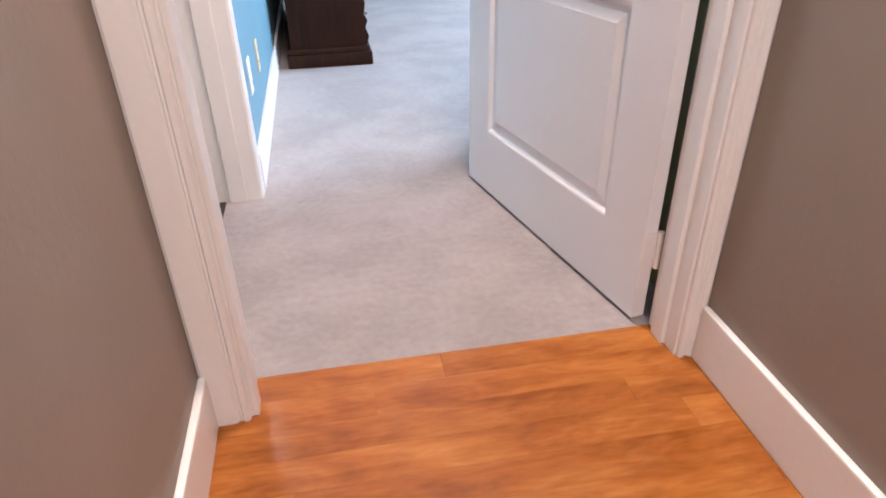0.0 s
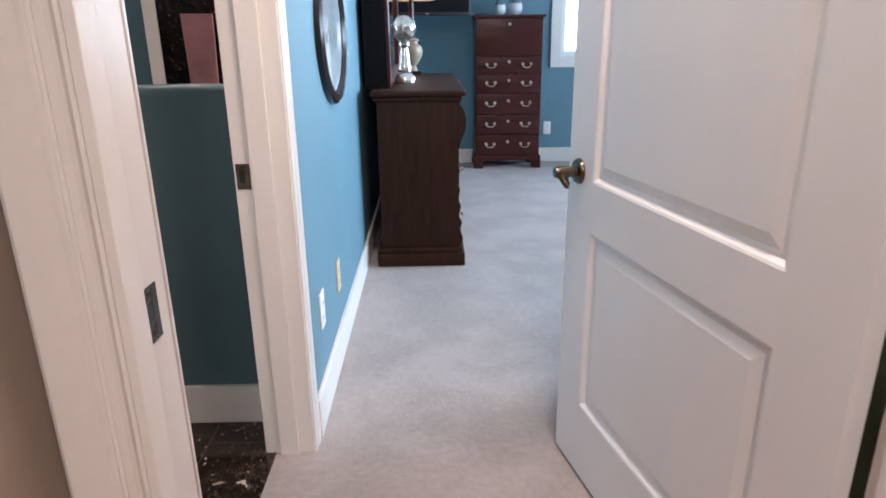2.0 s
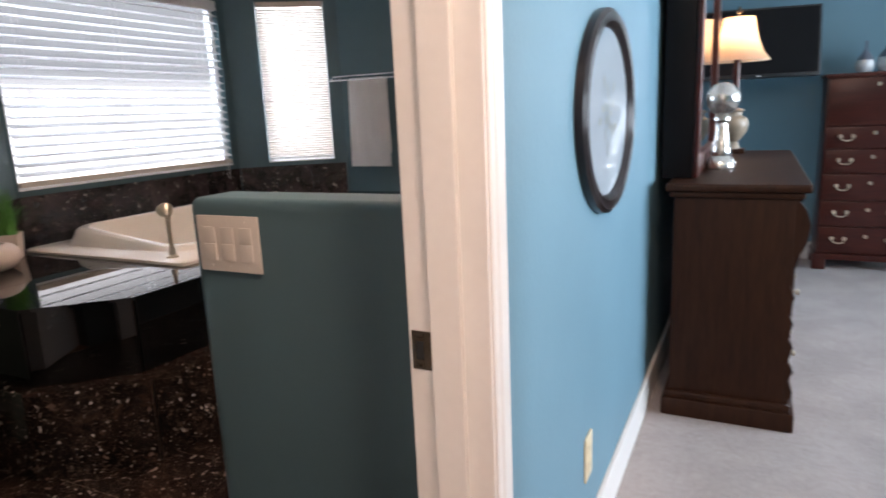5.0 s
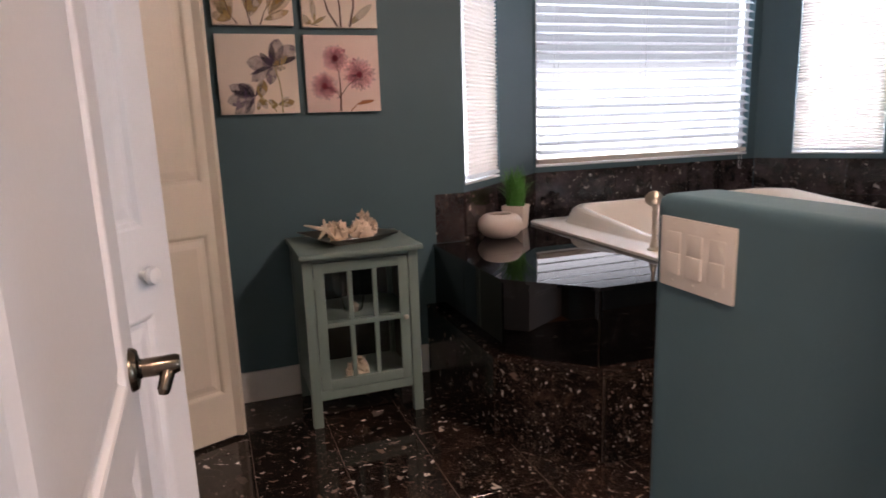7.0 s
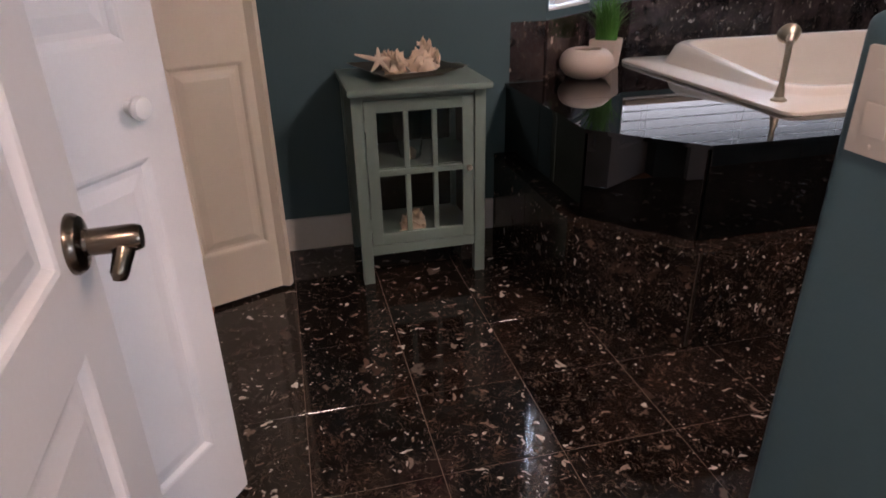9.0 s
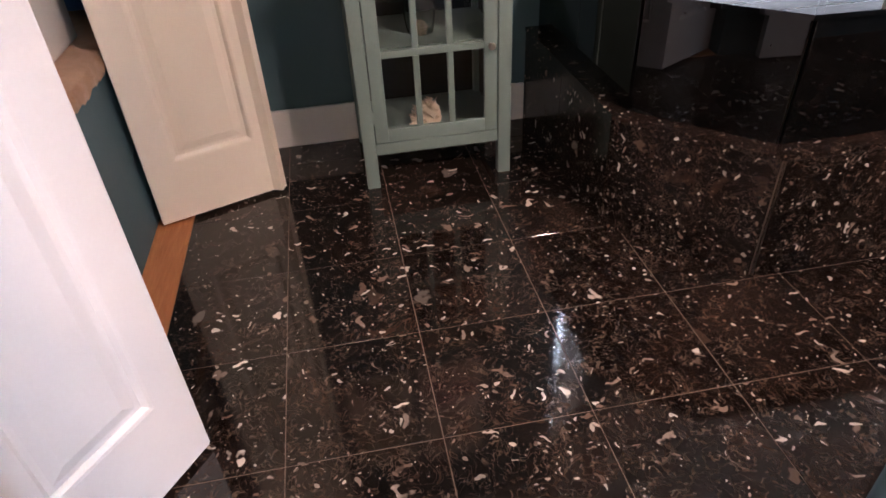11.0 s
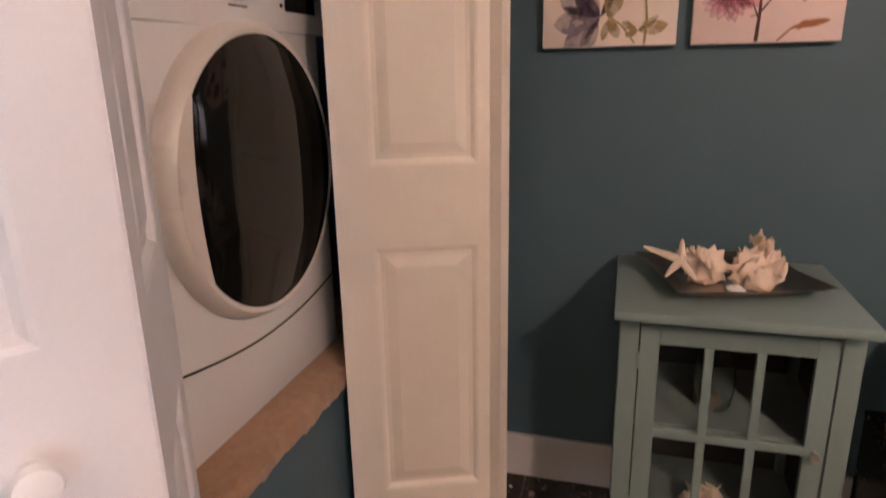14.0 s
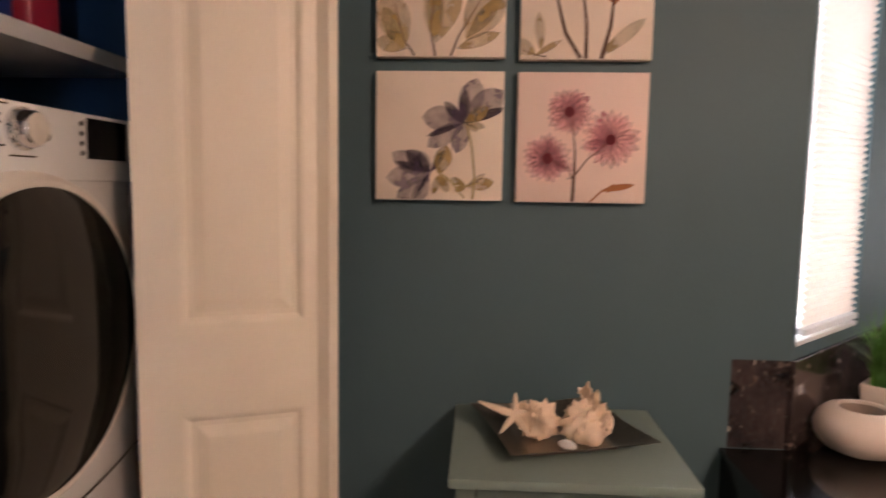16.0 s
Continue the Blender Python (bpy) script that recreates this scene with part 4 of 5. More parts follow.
for f in (1 / 3, 2 / 3):
    y = PX0 + f * PW1
    for z0, z1 in ((0.196, 0.415), (0.436, 0.640)):
        box_part("muntin", (-0.020, -0.004, y - 0.009, y + 0.009, z0, z1), SAGE, door, 0.002)
for c in range(3):
    y0, y1 = PX0 + c * PW1 / 3 + (0.009 if c else 0), PX0 + (c + 1) * PW1 / 3 - (0.009 if c < 2 else 0)
    for z0, z1 in ((0.196, 0.415), (0.436, 0.640)):
        ob = box_part("pane", (-0.0135, -0.0105, y0, y1, z0, z1), CABGLASS, door)
        ob.visible_shadow = False
bm = bmesh.new()
bm_lathe(bm, [(0.005, 0), (0.004, 0.010), (0.009, 0.014), (0.011, 0.020), (0.008, 0.026), (0, 0.028)], 20, pose(-0.003, W - 0.064, 0.425, 0, 90, 0))
part("knob", bm, NICKEL, door, "small round nickel knob", True)
for z in (0.24, 0.60):
    box_part("hinge", (-0.004, 0.000, 0.036, 0.044, z - 0.02, z + 0.02), SAGE, cab)


def murex(m, size, seed, name="sea_shell", label="peach spiny sea shell with ruffled lip"):
    """A spired shell with knobbly whorls and a flared lip."""
    r = random.Random(seed)
    bm = bmesh.new()
    n, turns, rows = 22, 34, []
    for i in range(turns):
        t = i / (turns - 1)
        rad = size * 0.36 * (math.sin(math.pi * min(1, t * 1.15)) ** 0.8 + 0.03) * (1 - 0.25 * t)
        rows.append([bm.verts.new(Vector(((t - 0.5) * size, 0, size * 0.30)) + Vector((0, math.cos(2 * math.pi * k / n), math.sin(2 * math.pi * k / n))) * rad * (1 + (0.42 if (k * 3 + i) % 7 == 0 and i % 5 < 2 else 0) + 0.20 * noise.noise((i * 0.45 + seed, k * 0.9, seed)) + 0.10 * math.sin(i * 1.3))) for k in range(n)])
    for a, b in zip(rows, rows[1:]):
        for k in range(n):
            bm.faces.new((a[k], a[(k + 1) % n], b[(k + 1) % n], b[k]))
    bm.faces.new(rows[0][::-1])
    bm.faces.new(rows[-1])
    for k in range(26):
        u = k / 25
        base = Vector(((u - 0.5) * size * 0.9, -size * 0.18 + 0.05 * size * r.uniform(-1, 1), size * (0.42 + 0.14 * math.sin(u * 3.14))))
        tip = base + Vector((r.uniform(-0.10, 0.10), r.uniform(-0.16, 0.02), r.uniform(0.08, 0.24))) * size
        bm_tube(bm, [base, (base + tip) / 2 + Vector((0, -0.02, 0)) * size, tip], [0.052 * size, 0.036 * size, 0.014 * size], 6)
    ob = thing(name, label, "sea shell", m)
    part("shell", bm, SHELL, ob, "", True)
    return ob


TRAYZ = 0.730
tray = thing("serving_tray", "square dark pewter tray with raised corners on the cabinet", "tray", pose(-1.760, 3.430, TRAYZ, 0, 0, 106))
bm = bmesh.new()
N = 20
grid = []
for i in range(N + 1):
    row = []
    for j in range(N + 1):
        u, v = 2 * i / N - 1, 2 * j / N - 1
        e = max(abs(u), abs(v))
        rise = max(0, (e - 0.62) / 0.38)
        row.append(bm.verts.new((u * (0.158 + 0.010 * u * u * v * v), v * (0.145 + 0.010 * u * u * v * v), 0.006 + 0.030 * rise ** 1.2 * (0.78 + 0.22 * abs(u * v)))))
    grid.append(row)
for i in range(N):
    for j in range(N):
        bm.faces.new((grid[i][j], grid[i + 1][j], grid[i + 1][j + 1], grid[i][j + 1]))
bmesh.ops.solidify(bm, geom=bm.faces[:], thickness=0.005)
part("dish", bm, PEWTER, tray, "", True)
bm = bmesh.new()
bm_box(bm, -0.10, 0.10, -0.09, 0.09, 0.0, 0.007)
part("foot", bm, PEWTER, tray)
murex(pose(-1.735, 3.395, TRAYZ + 0.006, 8, -6, 30), 0.120, 3)
murex(pose(-1.770, 3.490, TRAYZ + 0.006, -20, -24, 200), 0.145, 8)
star = thing("starfish", "pale dried starfish leaning on the tray rim", "starfish", pose(-1.728, 3.328, TRAYZ + 0.058, 0, 48, 0))
bm = bmesh.new()
for k in range(5):
    a = 2 * math.pi * k / 5 + 4.35
    L = 0.054 if k else 0.088
    bm_tube(bm, [(0, 0, 0), (0.4 * L * math.cos(a), 0.4 * L * math.sin(a), 0.002), (0.8 * L * math.cos(a), 0.8 * L * math.sin(a), 0), (L * math.cos(a), L * math.sin(a), -0.002)], [0.0105, 0.0085, 0.0055, 0.0025], 8)
bmesh.ops.scale(bm, verts=bm.verts, vec=(1, 1, 0.62))
part("body", bm, STARFISH, star, "", True)
disc = thing("flat_shell", "small flat white shell on the tray", "sea shell", pose(-1.680, 3.440, TRAYZ + 0.012, 0, 0, 20))
bm = bmesh.new()
bm_lathe(bm, [(0, 0), (0.024, 0.0), (0.026, 0.003), (0.018, 0.007), (0, 0.009)], 24)
bmesh.ops.scale(bm, verts=bm.verts, vec=(1.0, 0.72, 1))
part("body", bm, WHITEPL, disc, "", True)
# inside the cabinet
murex(pose(-1.72, 3.468, 0.150, 0, -62, 80), 0.135, 11, label="peach sea shell standing in the cabinet")
vase = thing("glass_vase", "clear glass vase with shells on the cabinet shelf", "vase", pose(-1.74, 3.425, 0.434))
bm = bmesh.new()
bm_lathe(bm, [(0, 0), (0.040, 0), (0.048, 0.05), (0.045, 0.12), (0.052, 0.165), (0.049, 0.165), (0.042, 0.12), (0.045, 0.05), (0.036, 0.006), (0, 0.006)], 28)
part("body", bm, CABGLASS, vase, "", True)
murex(pose(-1.74, 3.425, 0.441, 0, 70, 10), 0.055, 21, "small_shell", "small peach shell in a glass vase")

# ---- canvases on the bathroom wall ----

def ink(name, rgb, cover):
    """Thin printed ink: lets the canvas show through, streaky along the petals."""
    m, nt, b = node_mat(name)
    v = tex_coords(nt)
    nt.links.new(ramp(nt, noise_tex(nt, v, 34, 4), [(0.3, [c * 0.72 for c in rgb]), (0.7, [min(1, c * 1.2) for c in rgb])]), b.inputs["Base Color"])
    b.inputs["Roughness"].default_value = 0.85
    tr = nt.nodes.new("ShaderNodeBsdfTransparent")
    mx = nt.nodes.new("ShaderNodeMixShader")
    nt.links.new(ramp(nt, noise_tex(nt, v, 22, 3), [(0.3, [cover * 0.6] * 3), (0.7, [min(1, cover * 1.3)] * 3)]), mx.inputs[0])
    nt.links.new(tr.outputs[0], mx.inputs[1])
    nt.links.new(b.outputs[0], mx.inputs[2])
    nt.links.new(mx.outputs[0], nt.nodes["Material Output"].inputs[0])
    return m


STEM = plain("olive_print", (0.30, 0.24, 0.09), 0.85)
DARKSTEM = plain("dark_brown_print", (0.10, 0.05, 0.035), 0.85)
VIOLET = ink("violet_grey_print", (0.27, 0.22, 0.26), 0.52)
DEEPVIOLET = ink("deep_violet_print", (0.06, 0.04, 0.07), 0.75)
ROSE = ink("rose_print", (0.50, 0.12, 0.18), 0.32)
ROSELIGHT = ink("light_rose_print", (0.70, 0.30, 0.36), 0.34)
CRIMSON = plain("crimson_print", (0.10, 0.012, 0.02), 0.85)
RUST = plain("rust_print", (0.40, 0.15, 0.06), 0.85)
TAN = ink("tan_print", (0.46, 0.33, 0.13), 0.55)
TANLIGHT = ink("pale_tan_print", (0.55, 0.42, 0.22), 0.45)
S = 0.317


class Print:
    """Flat printed shapes on a canvas face: u to the right, v up, in shares of its side."""

    def __init__(self, canvas):
        self.canvas, self.layer = canvas, 0

    def shape(self, polys, material):
        self.layer += 1
        bm = bmesh.new()
        for k, poly in enumerate(polys):
            bm.faces.new([bm.verts.new((0.0006 + 0.0004 * self.layer + 0.000004 * k, u * S, v * S)) for u, v in poly])
        tagged(part("print", bm, material, self.canvas), kind="stuff")

    def petal(self, x, y, ang, length, width, curve=0.0):
        a, pts = radians(ang), []
        for side in (1, -1):
            for k in range(9):
                t = k / 8 if side > 0 else 1 - k / 8
                w = side * width * max(0.0, math.sin(math.pi * t ** 1.2)) ** 0.7 / 2
                bend = curve * t * t * length
                px, py = t * length, w + bend
                pts.append((x + px * math.cos(a) - py * math.sin(a), y + px * math.sin(a) + py * math.cos(a)))
        return [(min(0.995, max(0.005, u)), min(0.995, max(0.005, v))) for u, v in pts]

    def line(self, pts, w0, w1):
        n, left, right = len(pts), [], []
        for i, (x, y) in enumerate(pts):
            ax, ay = pts[max(0, i - 1)]
            bx, by = pts[min(n - 1, i + 1)]
            l = math.hypot(bx - ax, by - ay) or 1
            w = (w0 + (w1 - w0) * i / (n - 1)) / 2
            left.append((x - (by - ay) / l * w, y + (bx - ax) / l * w))
            right.append((x + (by - ay) / l * w, y - (bx - ax) / l * w))
        return [(min(0.995, max(0.005, u)), min(0.995, max(0.005, v))) for u, v in left + right[::-1]]


def canvas_at(y, z, label, material):
    ob = thing("canvas_print", label, "canvas print", pose(PW + 0.032, y, z), "four botanical canvases")
    box_part("canvas", (-0.031, 0, 0, S, 0, S), material, ob, 0.002)
    return Print(ob)


p = canvas_at(2.977, 1.261, "square canvas with translucent violet-grey flowers", CANVAS)
p.shape([p.petal(0.70, 0.62, a, l, w) for a, l, w in ((75, 0.34, 0.20), (38, 0.38, 0.22), (175, 0.34, 0.20), (215, 0.36, 0.15), (255, 0.26, 0.14))], VIOLET)
p.shape([p.petal(0.42, 0.20, a, l, w) for a, l, w in ((150, 0.34, 0.16), (185, 0.34, 0.18), (222, 0.34, 0.16), (245, 0.26, 0.12), (110, 0.20, 0.10))], VIOLET)
p.shape([p.petal(0.68, 0.60, a, l, w) for a, l, w in ((20, 0.36, 0.07), (85, 0.26, 0.09), (130, 0.22, 0.08), (200, 0.30, 0.05))], DEEPVIOLET)
p.shape([p.petal(0.44, 0.22, a, l, w) for a, l, w in ((140, 0.26, 0.13), (165, 0.30, 0.06), (60, 0.20, 0.06), (235, 0.20, 0.04))], DEEPVIOLET)
p.shape([p.petal(0.70, 0.60, a, l, w) for a, l, w in ((-10, 0.16, 0.06), (35, 0.22, 0.10), (-30, 0.12, 0.05))] + [p.petal(0.50, 0.20, a, l, w) for a, l, w in ((75, 0.24, 0.14), (-60, 0.16, 0.08), (255, 0.16, 0.06))] + [p.petal(0.72, 0.11, a, l, w) for a, l, w in ((10, 0.22, 0.10), (150, 0.14, 0.05), (35, 0.18, 0.05), (200, 0.10, 0.05))], TAN)
p.shape([p.line([(0.72, 0.58), (0.76, 0.40), (0.78, 0.2), (0.77, 0.01)], 0.014, 0.018), p.line([(0.50, 0.22), (0.60, 0.15), (0.70, 0.02)], 0.016, 0.012), p.line([(0.62, 0.13), (0.72, 0.11), (0.9, 0.16)], 0.008, 0.004)], STEM)

p = canvas_at(3.328, 1.260, "square pink canvas with three rose-coloured daisies", CANVASPINK)
rng = random.Random(2)
heads = ((0.40, 0.70, 0.185), (0.72, 0.49, 0.225), (0.24, 0.34, 0.195))
p.shape([p.petal(x, y, 360 * k / 20 + rng.uniform(-4, 4), r * rng.uniform(0.92, 1.06), 0.080) for x, y, r in heads for k in range(20)], ROSELIGHT)
p.shape([p.petal(x, y, 360 * k / 22 + rng.uniform(-6, 6), r * rng.uniform(0.45, 0.95), 0.016) for x, y, r in heads for k in range(22)], ROSE)
p.shape([p.line([(0.44, 0.01), (0.45, 0.22), (0.45, 0.40), (0.42, 0.66)], 0.028, 0.008), p.line([(0.46, 0.22), (0.54, 0.33), (0.70, 0.47)], 0.014, 0.006), p.line([(0.44, 0.18), (0.40, 0.27), (0.24, 0.33)], 0.014, 0.006)], DARKSTEM)
p.shape([p.petal(0.70, 0.48, 195, 0.22, 0.09), p.petal(0.26, 0.33, -20, 0.22, 0.08), p.petal(0.26, 0.33, 205, 0.16, 0.03), p.petal(0.42, 0.62, 215, 0.10, 0.02), p.petal(0.44, 0.20, 200, 0.06, 0.02)], ROSE)
p.shape([[(x + 0.038 * math.cos(k * 0.6283), y + 0.042 * math.sin(k * 0.6283)) for k in range(10)] for x, y, r in heads], CRIMSON)
p.shape([p.petal(0.66, 0.10, 10, 0.26, 0.05), p.petal(0.70, 0.08, 45, 0.10, 0.04), p.line([(0.58, 0.01), (0.66, 0.09), (0.74, 0.11)], 0.016, 0.008)], RUST)

p = canvas_at(2.977, 1.612, "square canvas with translucent tan leaves", CANVAS)
p.shape([p.petal(x, y, a, l, w) for x, y, a, l, w in ((0.22, 0.06, 110, 0.45, 0.26), (0.24, 0.06, 165, 0.26, 0.13), (0.46, 0.10, 80, 0.55, 0.30), (0.70, 0.12, 60, 0.50, 0.30), (0.62, 0.06, 20, 0.36, 0.10), (0.3, 0.5, 120, 0.4, 0.25), (0.6, 0.55, 70, 0.4, 0.25))], TANLIGHT)
p.shape([p.petal(x, y, a, l, w) for x, y, a, l, w in ((0.22, 0.06, 118, 0.36, 0.14), (0.46, 0.12, 92, 0.46, 0.14), (0.70, 0.14, 50, 0.40, 0.12), (0.24, 0.10, 150, 0.20, 0.08))], TAN)
p.shape([p.line([(0.30, 0.005), (0.22, 0.12), (0.14, 0.4)], 0.020, 0.006), p.line([(0.46, 0.005), (0.42, 0.2), (0.46, 0.6)], 0.020, 0.006), p.line([(0.58, 0.005), (0.64, 0.16), (0.85, 0.5)], 0.018, 0.006)], DARKSTEM)

p = canvas_at(3.330, 1.607, "square canvas with brown stems and orange tulips", CANVAS)
p.shape([p.petal(x, y, a, l, w) for x, y, a, l, w in ((0.12, 0.04, 150, 0.20, 0.12), (0.16, 0.06, 95, 0.30, 0.08), (0.60, 0.02, 40, 0.45, 0.10), (0.10, 0.02, 30, 0.25, 0.05))], TANLIGHT)
p.shape([p.petal(x, y, a, l, w) for x, y, a, l, w in ((0.70, 0.40, 90, 0.34, 0.22), (0.70, 0.42, 70, 0.30, 0.12), (0.28, 0.48, 100, 0.32, 0.2))], RUST)
p.shape([p.line([(0.46, 0.005), (0.34, 0.2), (0.26, 0.5)], 0.034, 0.016), p.line([(0.50, 0.005), (0.50, 0.25), (0.44, 0.7)], 0.030, 0.014), p.line([(0.62, 0.005), (0.68, 0.25), (0.70, 0.5)], 0.034, 0.018), p.line([(0.20, 0.02), (0.12, 0.03), (0.02, 0.07)], 0.012, 0.004)], DARKSTEM)

# ---- switch plate and outlets ----
sw = thing("light_switch_plate", "almond three-gang rocker switch plate on the half wall", "light switch", pose(-0.113, 3.695, 0.898))
bm = bmesh.new()
bm_box(bm, 0, 0.181, -0.007, 0, 0, 0.130, 0.003)
part("plate", bm, PLATE, sw, "", True)
for k in range(3):
    x = 0.0905 + (k - 1) * 0.054
    bm = bmesh.new()
    for a, b, e in ((0.026, 0.065, -0.0095), (0.065, 0.104, -0.0085)):
        bm_box(bm, x - 0.018, x + 0.018, e, -0.004, a, b, 0.0015)
    part("rocker", bm, PLATE, sw, "", True)
    for z in (0.013, 0.117):
        bm = bmesh.new()
        bm_lathe(bm, [(0, 0.0012), (0.0022, 0.001), (0.0028, 0)], 10, pose(x, -0.0068, z, 90))
        part("screw", bm, PLATE, sw, "", True)


def outlet(m, material, label):
    ob = thing("wall_outlet", label, "outlet", m)
    box_part("plate", (0, 0.006, -0.036, 0.036, -0.062, 0.062), material, ob, 0.0025)
    for z in (-0.024, 0.024):
        bm = bmesh.new()
        bm_box(bm, 0.005, 0.0078, -0.017, 0.017, z - 0.014, z + 0.014, 0.001)
        socket = part("socket", bm, material, ob)
        for y in (-0.007, 0.007):
            box_part("slot", (0.0075, 0.0081, y - 0.0012, y + 0.0012, z - 0.005, z + 0.005), BLACK, socket)


outlet(pose(BW1, 3.795, 0.345), WHITEPL, "white wall outlet plate low on a teal wall")
outlet(pose(BW1, 4.175, 0.322), IVORY, "ivory wall outlet plate low on a teal wall")
outlet(pose(2.195, FAR, 0.33, 0, 0, -90), WHITEPL, "white wall outlet plate beside a tall chest")

# ---- clothes dryer and closet shelf ----
dryer = thing("clothes_dryer", "white front-loading dryer with a smoked round glass door", "dryer", pose(-1.333, 2.500, 0.533))
bm = bmesh.new()
bm_box(bm, -0.34, 0.34, -0.72, -0.012, 0.0, 0.885, 0.012, 3)
part("body", bm, ENAMEL, dryer, "", True)
bm = bmesh.new()
NX, NZ = 24, 30
grid = []
for i in range(NX + 1):
    row = []
    for j in range(NZ + 1):
        u, v = i / NX * 2 - 1, j / NZ
        bulge = 0.016 * (1 - u ** 4) * (1 - max(0.0, 1 - 2 * v) ** 6)
        row.append(bm.verts.new((u * 0.338, -0.014 + bulge, 0.004 + v * 0.760)))
    grid.append(row)
for i in range(NX):
    for j in range(NZ):
        bm.faces.new((grid[i][j], grid[i + 1][j], grid[i + 1][j + 1], grid[i][j + 1]))
part("front_panel", bm, ENAMEL, dryer, "", True)
bm = bmesh.new()
bm_box(bm, -0.338, 0.338, -0.05, 0.004, 0.762, 0.888, 0.004, 3)
console = part("control_console", bm, ENAMEL, dryer, "", True)
bm = bmesh.new()
pts = [(-0.30 + 0.6 * k / 16, 0.010 + 0.0045 * (1 - ((k - 8) / 8) ** 4), 0.206 - 0.034 * math.sin(math.pi * k / 16)) for k in range(17)]
bm_tube(bm, pts, 0.0022, 6)
part("kick_panel_seam", bm, BRONZE, dryer)
CX, CZ = 0.0, 0.497
m = pose(CX, 0.0, CZ, -90)
bm = bmesh.new()
bm_lathe(bm, [(0.282, 0.000), (0.281, 0.014), (0.275, 0.030), (0.266, 0.037), (0.257, 0.036), (0.254, 0.030), (0.254, 0.0)], 72, m)
ring = part("door_ring", bm, RINGPLASTIC, dryer, "pearl plastic porthole ring", True)
bm = bmesh.new()
GR, CH = 0.256, 0.208
ang0 = math.acos(CH / GR)
outer = [(GR * math.cos(t), GR * math.sin(t)) for t in [ang0 + (2 * math.pi - 2 * ang0) * k / 64 for k in range(65)]]
chord = [(CH + 0.014 * math.sin(math.pi * k / 12), outer[-1][1] + (outer[0][1] - outer[-1][1]) * k / 12) for k in range(1, 12)]
rim = outer + chord
rings = []
for s, h in ((1.0, 0.020), (1.0, 0.037), (0.94, 0.043), (0.6, 0.049), (0.25, 0.051)):
    rings.append([bm.verts.new((CX + (x - 0.0) * s, h, CZ + z * s)) for x, z in rim])
for a, b in zip(rings, rings[1:]):
    for k in range(len(a)):
        bm.faces.new((a[k], a[(k + 1) % len(a)], b[(k + 1) % len(a)], b[k]))
bm.faces.new(rings[-1])
part("door_glass", bm, SMOKED, dryer, "smoked dark glass", True)
bm = bmesh.new()
edge = [(0.263 * math.cos(t), 0.263 * math.sin(t)) for t in [-ang0 + 2 * ang0 * k / 20 for k in range(21)]]
side = [bm.verts.new((x, 0.0385, CZ + z)) for x, z in edge]
inner = [bm.verts.new((CH + 0.014 * math.sin(math.pi * k / 20) + 0.001, 0.040, CZ + z)) for k, (x, z) in enumerate(edge)]
for k in range(20):
    bm.faces.new((side[k], side[k + 1], inner[k + 1], inner[k]))
part("door_grip", bm, RINGPLASTIC, dryer, "", True)
km = pose(0.002, 0.004, 0.845, -90)
bm = bmesh.new()
bm_lathe(bm, [(0.036, 0), (0.035, 0.006), (0.031, 0.008), (0.030, 0.024), (0.026, 0.030), (0, 0.031)], 32, km)
part("selector_dial", bm, CHROME, console, "chrome selector dial", True)
for x in (0.075, -0.055):
    bm = bmesh.new()
    bm_lathe(bm, [(0, 0.004), (0.009, 0.0035), (0.011, 0)], 18, pose(x, 0.004, 0.838, -90))
    part("button", bm, BRONZE, console, "", True)
box_part("display", (-0.30, -0.170, 0.003, 0.0062, 0.804, 0.880), BLACKGLASS, console, 0.001, "black glass display")
for k in range(4):
    bm = bmesh.new()
    bm_lathe(bm, [(0, 0.003), (0.004, 0.0025), (0.005, 0)], 12, pose(-0.155, 0.004, 0.814 + 0.018 * k, -90))
    part("indicator", bm, BLACK, console, "", True)
box_part("badge", (0.262, 0.278, 0.003, 0.0052, 0.836, 0.864), BLACK, console, 0.0005, "small black badge")
for x0, x1, z in ((0.195, 0.252, 0.849), (0.03, 0.06, 0.880), (0.045, 0.06, 0.862), (0.045, 0.066, 0.850), (0.04, 0.062, 0.815), (-0.03, 0.03, 0.800), (0.065, 0.085, 0.858), (-0.065, -0.046, 0.858)):
    box_part("marking", (x0, x1, 0.0038, 0.0048, z, z + 0.003), BRONZE, console)
for z, x0, x1 in ((0.700, 0.235, 0.272), (0.640, 0.17, 0.29)):
    box_part("panel_seam", (x0, x1, 0.0006, 0.0026, z, z + 0.0022), RINGPLASTIC, dryer)

shelf = thing("closet_shelf", "white board shelf above the dryer in the closet", "shelf")
box_part("board", (PW + 0.002, -0.002, 1.722, 2.386, 1.560, 1.583), WHITEPL, shelf, 0.002)
box_part("front_edge", (PW + 0.002, -0.002, 2.3865, 2.402, 1.550, 1.585), WHITEPL, shelf, 0.004)
box_part("wall_cleat", (PW + 0.002, -0.002, 1.722, 1.742, 1.520, 1.5595), WHITEPL, shelf, 0.002)
carton = thing("dryer_sheet_box", "open white cardboard box on top of the dryer", "box", pose(-1.072, 2.435, 1.4215, 0, 0, 6))
bm = bmesh.new()
for dims in ((-0.07, 0.07, -0.055, -0.052, 0, 0.045), (-0.07, 0.07, 0.052, 0.055, 0, 0.028), (-0.07, -0.067, -0.052, 0.052, 0, 0.045), (0.067, 0.07, -0.052, 0.052, 0, 0.045), (-0.067, 0.067, -0.052, 0.052, 0, 0.003)):
    bm_box(bm, *dims)
part("tray", bm, WHITEPL, carton)
bm = bmesh.new()
